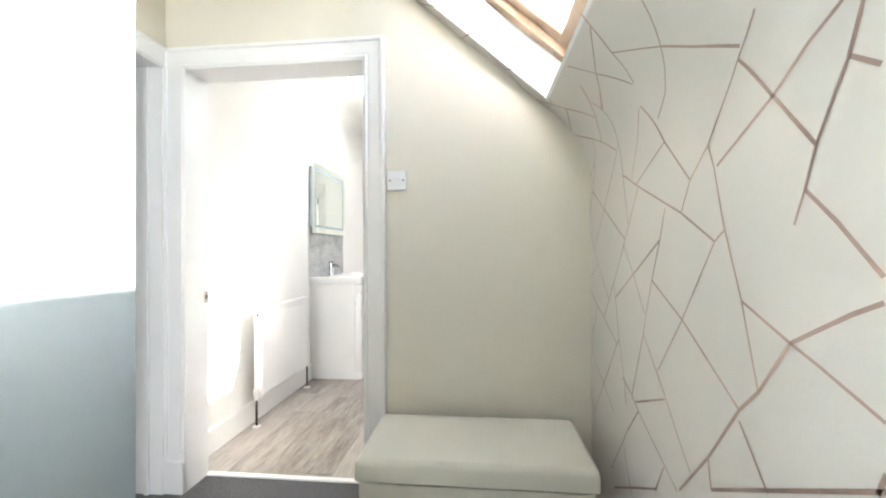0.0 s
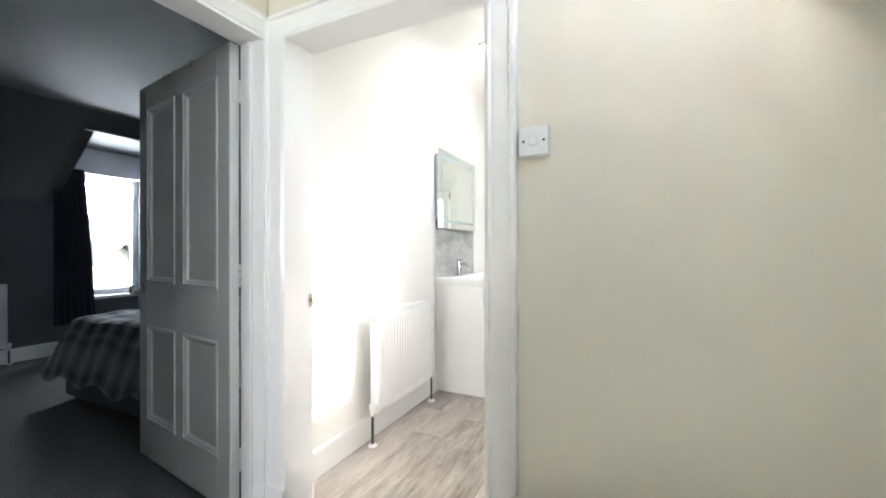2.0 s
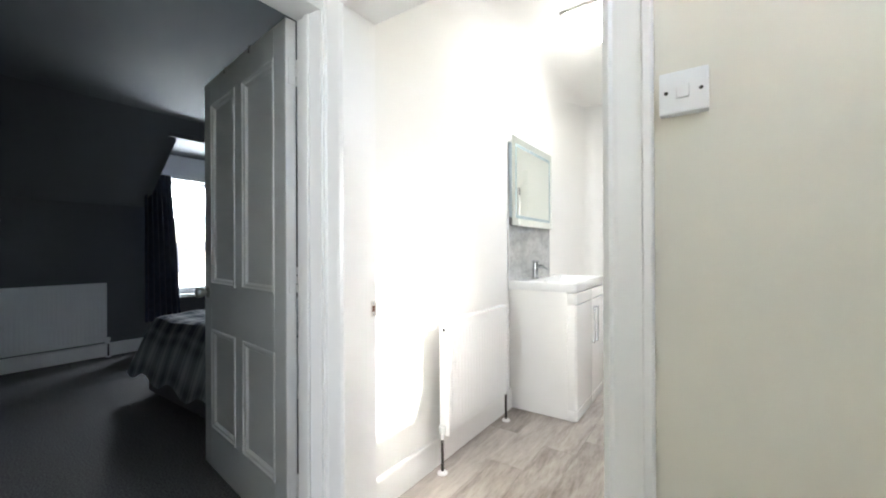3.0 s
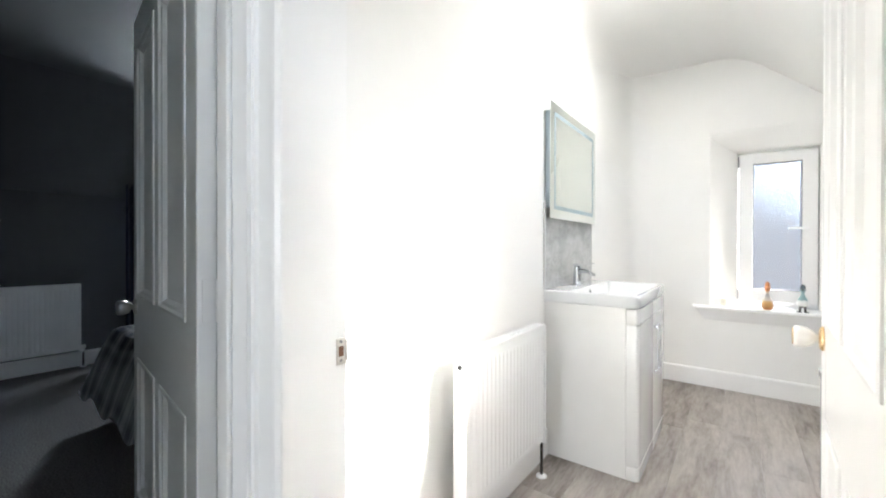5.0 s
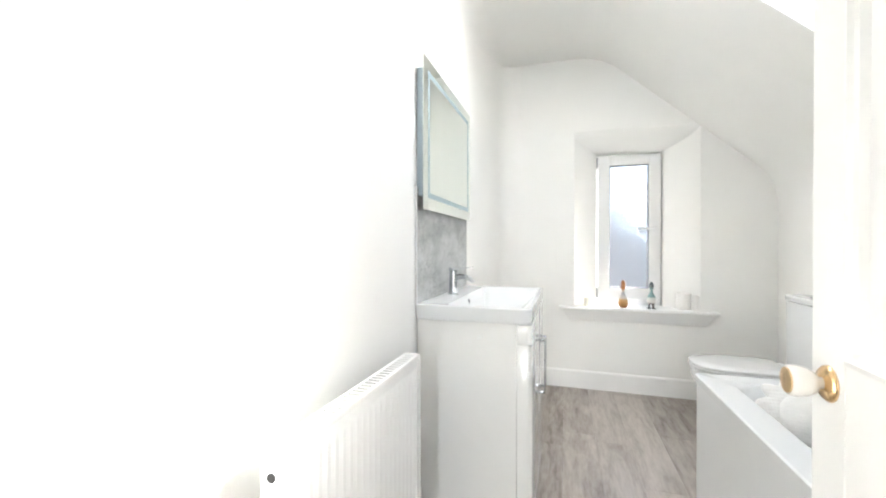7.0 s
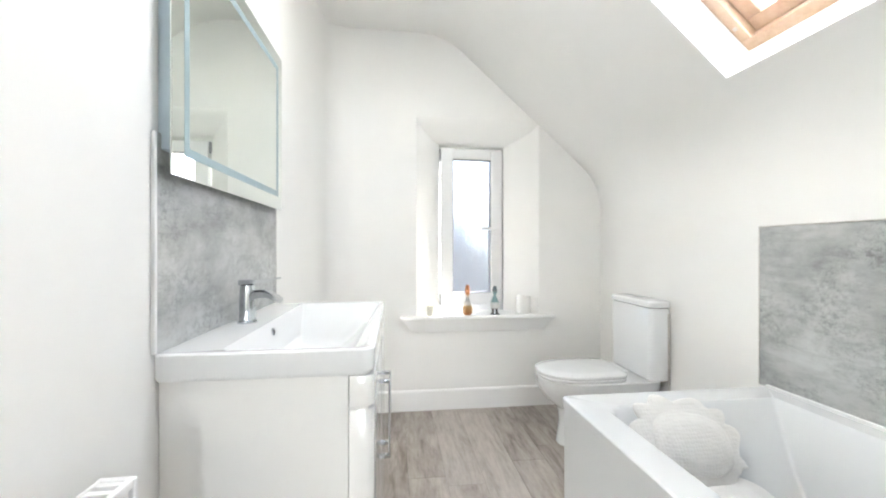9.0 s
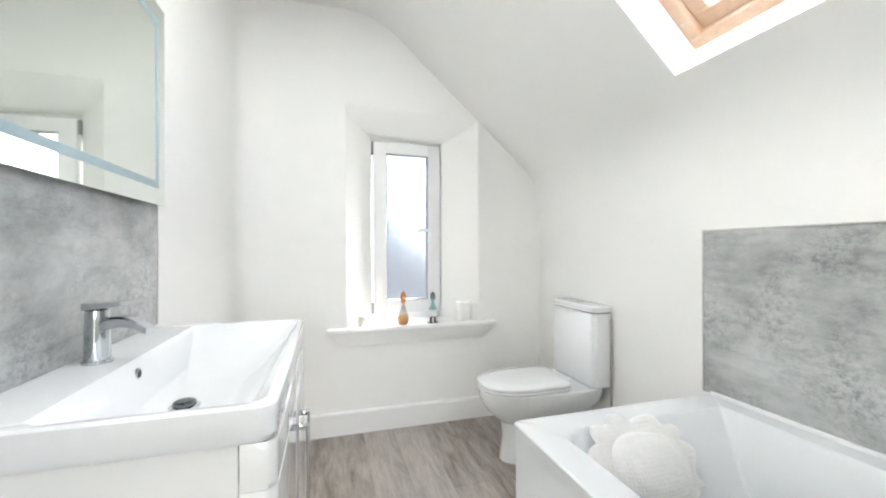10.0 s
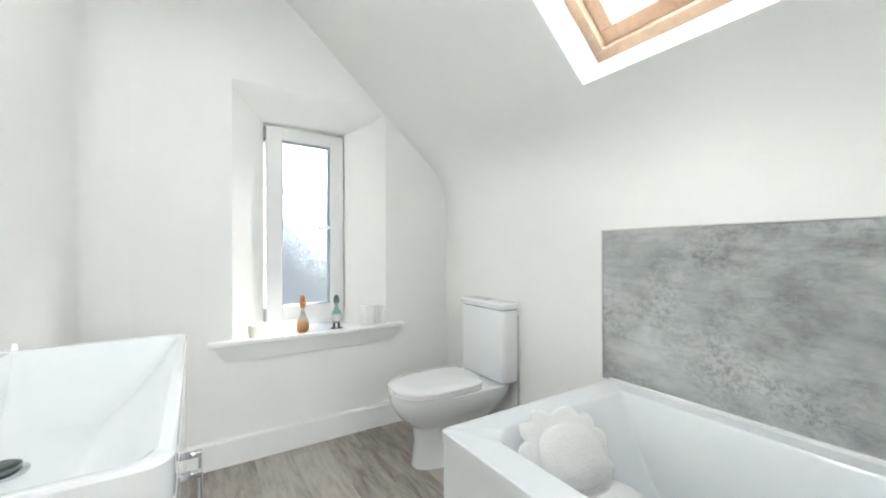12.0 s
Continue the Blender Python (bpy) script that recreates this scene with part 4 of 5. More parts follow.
bmesh.ops.delete(bm, geom=[f for f in bm.faces if len(f.verts) > 4 and f.calc_center_median().z > 0.45], context="FACES")
grid = [[bm.verts.new((ox0 + 0.016 + (ox1 - ox0 - 0.032) * i / nx, oy0 + 0.016 + (oy1 - oy0 - 0.032) * j / ny,
                       0.4535 + 0.012 * abs(math.sin(math.pi * i / nx) * math.sin(math.pi * j / ny)) ** 0.5
                       + 0.0022 * math.sin(i * 1.15) * math.sin(math.pi * i / nx) * math.sin(math.pi * j / ny))) for j in range(ny + 1)] for i in range(nx + 1)]
for i in range(nx):
    for j in range(ny):
        bm.faces.new((grid[i][j], grid[i + 1][j], grid[i + 1][j + 1], grid[i][j + 1]))
part("lid", bm, M_LEATHER, ot, "padded leatherette lid", smooth=True)

# light switch
sw = thing("light_switch", (-0.40, N0, 1.45), "white plastic surface-mounted light switch beside the door trim", "switch")
bm = fresh()
box(bm, (-0.443, N0 - 0.026, 1.407), (-0.357, N0, 1.493), 0.004, 2)
part("plate", bm, M_PVC, sw)
bm = fresh()
box(bm, (-0.413, N0 - 0.030, 1.436), (-0.389, N0 - 0.024, 1.464), 0.002, 1)
part("rocker", bm, M_PVC, sw)
for x in (-0.430, -0.370):
    bm = fresh()
    lathe(bm, [(0.004, -0.0268), (0.003, -0.0255)], (x, N0, 1.45), "y", 10)
    part("screw", bm, M_DARK, sw)

# ---- bathroom ----
# radiator
RY0, RY1, RZ0, RZ1 = 2.862, 3.555, 0.185, 0.768
RXF = -1.452


def radiator(name, place, length, z0, z1, out, at, label, feet=True):
    """A convector panel with vertical flutes; at(u, d, z) maps along, out and up into the room."""
    r = thing(name, place, label, "radiator")
    q = fresh()
    n = int(length / 0.033)
    xs = []
    for k in range(n):
        a = 0.012 + (length - 0.024) * k / n
        w = (length - 0.024) / n
        xs += [(a + w * 0.08, 0.0), (a + w * 0.30, 0.003), (a + w * 0.70, 0.003), (a + w * 0.92, 0.0)]
    prof = [(0.0, 0.0)] + xs + [(length, 0.0)]
    lay = [(z0 + 0.012, 0.0, 0), (z0 + 0.045, 0.0, 0), (z0 + 0.060, 1.0, 0), (z1 - 0.060, 1.0, 0), (z1 - 0.045, 0.0, 0), (z1 - 0.012, 0.0, 0)]
    vs = [[q.verts.new(at(u, out - 0.008 + d * f, z)) for u, d in prof] for z, f, _ in lay]
    for r0, r1 in zip(vs, vs[1:]):
        for k in range(len(prof) - 1):
            q.faces.new((r0[k], r0[k + 1], r1[k + 1], r1[k]))
    part("front_panel", q, M_ENAMEL, r, smooth=False)

    def bar(nm, a, b, mat=M_ENAMEL, bev=0.003, parent=r):
        qq = fresh()
        pa, pb = at(*a), at(*b)
        box(qq, [min(i, j) for i, j in zip(pa, pb)], [max(i, j) for i, j in zip(pa, pb)], bev, 2)
        return part(nm, qq, mat, parent)
    bar("back_panel", (0.006, out - 0.055, z0 + 0.012), (length - 0.006, out - 0.009, z1 - 0.012))
    bar("side_cover", (-0.004, out - 0.058, z0), (0.008, out, z1))
    bar("side_cover", (length - 0.008, out - 0.058, z0), (length + 0.004, out, z1))
    grille = bar("top_grille", (0.006, out - 0.056, z1 - 0.012), (length - 0.006, out - 0.050, z1 + 0.001))
    bar("grille_edge", (0.006, out - 0.012, z1 - 0.014), (length - 0.006, out - 0.001, z1 + 0.001), parent=grille)
    k = 0.012
    while k < length - 0.02:
        bar("slat", (k, out - 0.050, z1 - 0.010), (k + 0.010, out - 0.012, z1 - 0.001), bev=0.0, parent=grille)
        k += 0.022
    for u in (0.10, length - 0.10):
        bar("bracket", (u - 0.02, 0.0, z0 + 0.1), (u + 0.02, out - 0.055, z1 - 0.1))
    if feet:
        for u, top in ((-0.022, True), (length + 0.022, False)):
            q = fresh()
            tube(q, [at(u, out - 0.03, 0.0), at(u, out - 0.03, z0 + 0.005)], 0.0075, 10)
            pipe = part("pipe", q, M_DARK, r)
            q = fresh()
            lathe(q, [(0.026, 0.0), (0.026, 0.006), (0.016, 0.012), (0.010, 0.013)], at(u, out - 0.03, 0.0), "z", 18)
            part("pipe_collar", q, M_PVC, pipe)
            q = fresh()
            lathe(q, [(0.011, 0.0), (0.013, 0.01), (0.013, 0.03), (0.018, 0.034), (0.019, 0.062), (0.015, 0.068)], at(u, out - 0.03, z0 - 0.012), "z", 18)
            tube(q, [at(u, out - 0.03, z0 + 0.022), at(u + (0.02 if u < 0 else -0.02), out - 0.03, z0 + 0.022)], 0.009, 10)
            part("valve", q, M_PVC if top else M_CHROME, r, smooth=True)
        q = fresh()
        c0, c1 = at(-0.004, out - 0.025, z1 - 0.045), at(-0.012, out - 0.025, z1 - 0.045)
        tube(q, [c0, c1], 0.014, 14)
        part("bleed_plug", q, M_CHROME, r)
        # no hole is cut: a black disc paints its dark inside
        q = fresh()
        tube(q, [at(-0.0121, out - 0.025, z1 - 0.045), at(-0.0135, out - 0.025, z1 - 0.045)], 0.0095, 10)
        part("bleed_hole", q, M_BLACK, r)
    return r


radiator("radiator", (LX, (RY0 + RY1) / 2, 0), RY1 - RY0, RZ0, RZ1, RXF - LX, lambda u, d, z: (LX + d, RY0 + u, z),
         "white enamelled panel radiator on the bathroom wall")

# vanity unit
VY0, VY1, VXF, VZ = 3.80, 4.60, -1.10, 0.845
va = thing("vanity_cabinet", (-1.33, 4.2, 0), "glossy white vanity cabinet with chrome bar handles on the floor", "cabinet")
SEAM = VXF - 0.040
bm = fresh()
box(bm, (LX + 0.002, VY0 + 0.016, 0.0), (SEAM - 0.004, VY1 - 0.016, 0.770))
part("carcass", bm, M_LACQUER, va)
for y in (VY0, VY1 - 0.016):
    bm = fresh()
    box(bm, (LX + 0.002, y, 0.0), (SEAM - 0.0015, y + 0.016, VZ), 0.002, 1)
    part("side_panel", bm, M_LACQUER, va)
bm = fresh()
box(bm, (SEAM - 0.001, VY0 + 0.003, 0.0), (VXF + 0.004, VY1 - 0.003, 0.775))
part("inner_frame", bm, M_LACQUER, va)
mid = (VY0 + VY1) / 2


def wrapped(y0, y1, z0, z1, inner_at_y1):
    """A front whose outer end turns round the corner on to the cabinet's side."""
    q = fresh()
    r = 0.020
    low, high = (0.003, r) if not inner_at_y1 else (r, 0.003)
    pts = rounded(SEAM, VXF + 0.018, y0, y1, (0.0015, low, high, 0.0015), 6)
    loft(q, [[(x, y, z0 + 0.002) for x, y in rounded(SEAM + 0.001, VXF + 0.016, y0 + 0.001, y1 - 0.001, (0.0015, low, high, 0.0015), 6)],
             [(x, y, z0 + 0.004) for x, y in pts], [(x, y, z1 - 0.004) for x, y in pts],
             [(x, y, z1 - 0.002) for x, y in rounded(SEAM + 0.001, VXF + 0.016, y0 + 0.001, y1 - 0.001, (0.0015, low, high, 0.0015), 6)]])
    return q


for y0, y1, hy, outer_low in ((VY0, mid - 0.0015, mid - 0.045, True), (mid + 0.0015, VY1, mid + 0.045, False)):
    dr = part("door", wrapped(y0, y1, 0.070, VZ - 0.082, outer_low), M_LACQUER, va, smooth=True)
    bm = fresh()
    hx = VXF + 0.018
    for z in (0.462, 0.708):
        box(bm, (hx - 0.001, hy - 0.008, z - 0.006), (hx + 0.032, hy + 0.008, z + 0.006), 0.003, 2)
    box(bm, (hx + 0.026, hy - 0.008, 0.456), (hx + 0.034, hy + 0.008, 0.714), 0.003, 2)
    part("handle", bm, M_CHROME, dr, "flat chrome bar handle", smooth=True)
    part("plinth", wrapped(y0, y1, 0.0, 0.069, outer_low), M_LACQUER, va, smooth=True)
    part("fascia", wrapped(y0, y1, VZ - 0.080, VZ - 0.001, outer_low), M_LACQUER, va, smooth=True)

# basin: one lofted shell, rim, sloping bowl
ba = thing("basin", (-1.33, 4.2, VZ), "white ceramic basin top with a shallow rectangular bowl on the cabinet", "basin")
bx0, bx1, by0, by1 = LX + 0.002, -1.082, 3.785, 4.605
bm = fresh()
R = (0.004, 0.032, 0.032, 0.004)
rings = []
for z, ins in ((VZ + 0.001, 0.006), (VZ + 0.012, 0.0), (0.905, 0.0), (0.910, 0.004)):
    rings.append([(x, y, z) for x, y in rounded(bx0 + ins * 0.2, bx1 - ins, by0 + ins, by1 - ins, R, 6)])
ix0, ix1, iy0, iy1 = -1.430, bx1 - 0.018, by0 + 0.018, by1 - 0.018
rings.append([(x, y, 0.9095) for x, y in rounded(ix0, ix1, iy0, iy1, (0.02, 0.03, 0.03, 0.02), 6)])
rings.append([(x, y, 0.904) for x, y in rounded(ix0 + 0.006, ix1 - 0.004, iy0 + 0.006, iy1 - 0.006, (0.02, 0.04, 0.04, 0.02), 6)])
rings.append([(x, y, 0.862) for x, y in rounded(ix0 + 0.016, ix1 - 0.035, iy0 + 0.055, iy1 - 0.055, (0.03, 0.05, 0.05, 0.03), 6)])
rings.append([(x, y, 0.812) for x, y in rounded(ix0 + 0.030, ix1 - 0.085, iy0 + 0.13, iy1 - 0.13, (0.04, 0.06, 0.06, 0.04), 6)])
rings.append([(x, y, 0.790) for x, y in rounded(ix0 + 0.060, ix1 - 0.13, iy0 + 0.24, iy1 - 0.24, (0.05, 0.05, 0.05, 0.05), 6)])
loft(bm, rings, open_start=True)
part("bowl", bm, M_CERAMIC, ba, smooth=True)
dx, dy = -1.325, 4.15
bm = fresh()
lathe(bm, [(0.033, 0.0), (0.033, 0.004), (0.026, 0.006)], (dx, dy, 0.7905), "z", 24)
drain = part("drain_ring", bm, M_CHROME, ba, "chrome waste ring")
bm = fresh()
lathe(bm, [(0.024, 0.006), (0.024, 0.014), (0.018, 0.017), (0.004, 0.018)], (dx, dy, 0.7905), "z", 24)
part("plug", bm, M_DARKCHROME, drain)
bm = fresh()
lathe(bm, [(0.013, 0.0), (0.013, 0.006), (0.009, 0.007)], (ix0 + 0.008, dy, 0.878), "x", 18)
ov = part("overflow_ring", bm, M_CHROME, ba)
# black disc on the ring, painting the overflow's shaded inside
bm = fresh()
lathe(bm, [(0.0085, 0.0068), (0.0085, 0.0078)], (ix0 + 0.008, dy, 0.878), "x", 14)
part("overflow_hole", bm, M_BLACK, ov)

# mixer tap
tx, ty = -1.497, 4.155
tp = thing("mixer_tap", (tx, ty, 0.91), "chrome single-lever mixer tap on the basin", "tap")
bm = fresh()
lathe(bm, [(0.029, 0.0), (0.029, 0.004), (0.024, 0.008), (0.0235, 0.075), (0.0225, 0.105), (0.0215, 0.118), (0.012, 0.121)], (tx, ty, 0.91), "z", 28)
part("body", bm, M_CHROME, tp, smooth=True)
bm = fresh()
rings = []
for k in range(9):
    f = k / 8
    x = tx + 0.01 + 0.092 * f
    z = 0.992 + 0.012 * math.sin(math.pi * f) - 0.014 * f * f
    w, h = 0.020 + 0.004 * f, 0.015 - 0.008 * f
    rings.append([(x, ty + a * w, z + b * h) for a, b in ((-1, -1), (1, -1), (1, 0.6), (0.7, 1), (-0.7, 1), (-1, 0.6))])
loft(bm, rings)
part("spout", bm, M_CHROME, tp, smooth=True)
bm = fresh()
rings = []
for k in range(7):
    f = k / 6
    x = tx - 0.020 + 0.118 * f
    z = 1.0375 + 0.012 * f * f
    w, h = 0.0215 - 0.007 * f, 0.008 - 0.005 * f
    rings.append([(x, ty + a * w, z + b * h) for a, b in ((-1, -1), (1, -1), (1, 1), (-1, 1))])
loft(bm, rings)
part("lever", bm, M_CHROME, tp, smooth=True)

# splashback and mirror
sp = thing("splashback", (LX, 4.2, 0.91), "grey cement-effect splashback panel behind the basin", "splashback")
bm = fresh()
box(bm, (LX, 3.782, 0.911), (LX + 0.008, 4.630, 1.40))
part("board", bm, M_CEMENT, sp)
bm = fresh()
box(bm, (LX, 3.774, 0.911), (LX + 0.011, 3.782, 1.40), 0.002, 1)
part("edge_trim", bm, M_PVC, sp)
bm = fresh()
box(bm, (LX, 4.630, 0.911), (LX + 0.010, 4.635, 1.40), 0.001, 1)
part("edge_trim", bm, M_STEEL, sp)

mi = thing("illuminated_mirror", (LX, 4.205, 1.63), "rectangular frameless mirror with a frosted border band on the wall", "mirror")
MXF = -1.522
bm = fresh()
box(bm, (LX + 0.001, 3.80, 1.365), (MXF - 0.006, 4.585, 1.905), 0.002, 1)
part("back_box", bm, M_MIRROR_BOX, mi)
bm = fresh()
box(bm, (MXF - 0.005, 3.785, 1.308), (MXF, 4.612, 1.956), 0.0015, 1)
glass_plate = part("mirror_plate", bm, M_MIRROR, mi)
band = 0.052
bw = 0.022
for a, b in (((3.785 + band, 1.308 + band), (4.612 - band, 1.308 + band + bw)), ((3.785 + band, 1.956 - band - bw), (4.612 - band, 1.956 - band)),
             ((3.785 + band, 1.308 + band + bw), (3.785 + band + bw, 1.956 - band - bw)), ((4.612 - band - bw, 1.308 + band + bw), (4.612 - band, 1.956 - band - bw))):
    bm = fresh()
    box(bm, (MXF, a[0], a[1]), (MXF + 0.0006, b[0], b[1]))
    part("frosted_band", bm, M_MIRROR_BAND, glass_plate)

# window: frame, sash, patterned pane, handle
wi = thing("window_3", (-0.46, FRY, 0.665), "white plastic casement window with patterned glass, standing ajar", "window", kind="structure")


def win_bar(nm, a, b, parent=wi, mat=M_PVC, bev=0.004, turn=None):
    q = fresh()
    box(q, a, b, bev, 2, turn)
    return part(nm, q, mat, parent)


X0, X1, Z0, Z1 = WIN
win_bar("frame", (X0, FRY + 0.058, Z0), (X0 + 0.045, FRY + 0.118, Z1))
win_bar("frame", (X1 - 0.045, FRY + 0.058, Z0), (X1, FRY + 0.118, Z1))
win_bar("frame", (X0 + 0.045, FRY + 0.058, Z0), (X1 - 0.045, FRY + 0.118, Z0 + 0.05))
win_bar("frame", (X0 + 0.045, FRY + 0.058, Z1 - 0.03), (X1 - 0.045, FRY + 0.118, Z1))
tilt = pose(X0 + 0.02, FRY, 0, 0, 0, 3.0) @ pose(-X0 - 0.02, -FRY, 0)      # ajar: the handle side stands out
sa = win_bar("sash", (X0 + 0.012, FRY - 0.028, 0.715), (X0 + 0.10, FRY + 0.028, 1.895), turn=tilt)
win_bar("sash_rail", (X1 - 0.10, FRY - 0.028, 0.715), (X1 - 0.012, FRY + 0.028, 1.895), sa, turn=tilt)
win_bar("sash_rail", (X0 + 0.10, FRY - 0.027, 0.715), (X1 - 0.10, FRY + 0.027, 0.805), sa, turn=tilt)
win_bar("sash_rail", (X0 + 0.10, FRY - 0.027, 1.825), (X1 - 0.10, FRY + 0.027, 1.895), sa, turn=tilt)
for a, b in (((X0 + 0.10, 0.805), (X0 + 0.106, 1.825)), ((X1 - 0.106, 0.805), (X1 - 0.10, 1.825)), ((X0 + 0.106, 0.805), (X1 - 0.106, 0.811)), ((X0 + 0.106, 1.819), (X1 - 0.106, 1.825))):
    win_bar("gasket", (a[0], FRY - 0.020, a[1]), (b[0], FRY + 0.02, b[1]), sa, M_GASKET, 0.0, tilt)
pn = win_bar("pane", (X0 + 0.104, FRY - 0.002, 0.809), (X1 - 0.104, FRY + 0.004, 1.821), mat=M_FROST, bev=0.0, turn=tilt)
pn.visible_shadow = False
hb = win_bar("handle_base", (X1 - 0.072, FRY - 0.040, 1.245), (X1 - 0.042, FRY - 0.028, 1.315), turn=tilt)
win_bar("handle", (X1 - 0.185, FRY - 0.058, 1.287), (X1 - 0.045, FRY - 0.042, 1.307), hb, turn=tilt)
for z in (0.76, 1.86):
    win_bar("friction_stay", (X0 + 0.001, FRY - 0.022, z - 0.04), (X0 + 0.012, FRY + 0.055, z + 0.04), mat=M_GASKET, bev=0.002)

# unseen window added in the end wall, to go with its light panel
w5 = thing("added_window", (-1.18, HALL_S - 0.08, 0.80), "narrow white casement window, unseen, added in the end wall for light", "window", kind="structure")
for a, b in (((-1.46, 0.80), (-1.41, 1.95)), ((-0.95, 0.80), (-0.90, 1.95)), ((-1.41, 0.80), (-0.95, 0.85)), ((-1.41, 1.90), (-0.95, 1.95))):
    win_bar("frame", (a[0], HALL_S - 0.12, a[1]), (b[0], HALL_S - 0.06, b[1]), w5)
p5 = win_bar("pane", (-1.412, HALL_S - 0.095, 0.848), (-0.948, HALL_S - 0.089, 1.902), w5, M_GLASS, 0.0)
p5.visible_shadow = False

# sill board and apron
sl = thing("window_sill", (-0.44, FY, 0.655), "white painted window board with a tapered apron", "sill", kind="structure")
bm = fresh()
box(bm, (-1.005, 5.572, 0.640), (0.125, FY + 0.002, 0.668), 0.009, 3)
prism(bm, [(REV[0], FY), (REV[1], FY), (WIN[1], FRY + 0.04), (WIN[0], FRY + 0.04)], "z", 0.642, 0.667)
part("board", bm, M_GLOSS, sl)
bm = fresh()
loft(bm, [[(-0.985, FY + 0.001, 0.641), (0.105, FY + 0.001, 0.641), (0.105, FY - 0.046, 0.641), (-0.985, FY - 0.046, 0.641)],
          [(-0.925, FY + 0.001, 0.552), (0.038, FY + 0.001, 0.552), (0.038, FY - 0.012, 0.552), (-0.925, FY - 0.012, 0.552)]])
part("apron", bm, M_GLOSS, sl)

# things on the sill
ZS = 0.668


def duck(name, x, y, h, mat, label, stand):
    q = fresh()
    body = h * 0.30
    if stand:
        for s in (-1, 1):
            tube(q, [(x + s * h * 0.07, y, ZS + 0.004), (x + s * h * 0.06, y, ZS + h * 0.22)], h * 0.035, 8)
            box(q, (x + s * h * 0.09 - h * 0.07, y - h * 0.10, ZS), (x + s * h * 0.09 + h * 0.07, y + h * 0.05, ZS + 0.006), 0.002, 1)
    z0 = ZS + (h * 0.18 if stand else 0.0)
    rows = [(h * 0.12, 0.0), (h * 0.175, h * 0.06), (h * 0.190, h * 0.17), (h * 0.165, h * 0.30), (h * 0.095, h * 0.45), (h * 0.056, h * 0.56), (h * 0.055, h * 0.66)]
    lim = h - (z0 - ZS)
    rows = [(r * 0.85, a * lim / h) for r, a in rows]
    lathe(q, rows, (x, y, z0), "z", 16)
    top = z0 + lim * 0.66
    lathe(q, [(h * 0.062, 0.0), (h * 0.074, lim * 0.07), (h * 0.084, lim * 0.16), (h * 0.070, lim * 0.26), (h * 0.030, lim * 0.335)], (x, y, top - 0.004), "z", 14)
    loft(q, [[(x + a * h * 0.05, y - h * 0.06, top + lim * (0.12 + b * 0.05)) for a, b in ((-1, -1), (1, -1), (1, 1), (-1, 1))],
             [(x + a * h * 0.045, y - h * 0.17, top + lim * (0.10 + b * 0.02)) for a, b in ((-1, -1), (1, -1), (1, 1), (-1, 1))]])
    return tagged(part(name, q, mat, None, label, smooth=True), category="ornament", group="ducks on the sill")


duck("duck_ornament", -0.522, 5.628, 0.222, M_TAN, "tan duck ornament with a grey striped middle on the window board", False)
duck("duck_ornament", -0.322, 5.626, 0.212, M_TEAL, "teal and white duck ornament on dark legs on the window board", True)

cu = thing("candle_glass", (-0.785, 5.625, ZS), "small ivory candle glass on the window board", "candle")
bm = fresh()
lathe(bm, [(0.026, 0.0), (0.029, 0.004), (0.030, 0.068), (0.027, 0.070), (0.026, 0.055), (0.004, 0.054)], (-0.785, 5.625, ZS), "z", 24)
part("cup", bm, M_WAX, cu, smooth=True)
bm = fresh()
tube(bm, [(-0.785, 5.625, ZS + 0.053), (-0.784, 5.625, ZS + 0.063)], 0.0012, 6)
part("wick", bm, M_BLACK, cu)
for x, y, h in ((-0.095, 5.665, 0.125), (-0.02, 5.665, 0.115)):
    to = thing("toilet_roll", (x, y, ZS), "white toilet roll standing on the window board", "toilet roll", "rolls on the sill")
    bm = fresh()
    lathe(bm, [(0.020, 0.002), (0.050 if h > 0.12 else 0.034, 0.0), (0.052 if h > 0.12 else 0.036, 0.006), (0.052 if h > 0.12 else 0.036, h - 0.006), (0.049 if h > 0.12 else 0.033, h), (0.021, h - 0.001)], (x, y, ZS), "z", 24, cap=False)
    lathe(bm, [(0.020, 0.002), (0.0205, h - 0.001)], (x, y, ZS), "z", 24, cap=False)
    part("paper", bm, M_PILLOW, to, smooth=True)

# toilet
tl = thing("toilet", (0.1, 5.07, 0), "white close-coupled ceramic toilet with its lid down", "toilet")
cy = 5.07


def oval(x0, x1, half, z, blunt=0.72, n=28):
    """A D-shaped ring: rounded towards x0, squarer at x1."""
    pts = []
    for k in range(n):
        a = 2 * math.pi * k / n
        c, s = math.cos(a), math.sin(a)
        e = 0.30 if c > 0 else 0.90
        px = (x0 + x1) / 2 + (x1 - x0) / 2 * math.copysign(abs(c) ** e, c)
        py = cy + half * math.copysign(abs(s) ** (0.38 if c > 0 else 0.80), s)
        pts.append((px, py, z))
    return pts


bm = fresh()
loft(bm, [oval(-0.088, 0.33, 0.096, 0.0), oval(-0.084, 0.33, 0.092, 0.03), oval(-0.072, 0.34, 0.084, 0.13), oval(-0.082, 0.38, 0.094, 0.21),
          oval(-0.160, 0.44, 0.148, 0.275), oval(-0.192, 0.478, 0.176, 0.325), oval(-0.202, 0.484, 0.186, 0.360), oval(-0.202, 0.486, 0.188, 0.390), oval(-0.195, 0.485, 0.183, 0.397)])
part("pan", bm, M_CERAMIC, tl, smooth=True)
bm = fresh()
loft(bm, [oval(-0.200, 0.275, 0.180, 0.3985), oval(-0.206, 0.275, 0.184, 0.404), oval(-0.206, 0.275, 0.184, 0.412), oval(-0.202, 0.272, 0.181, 0.416)])
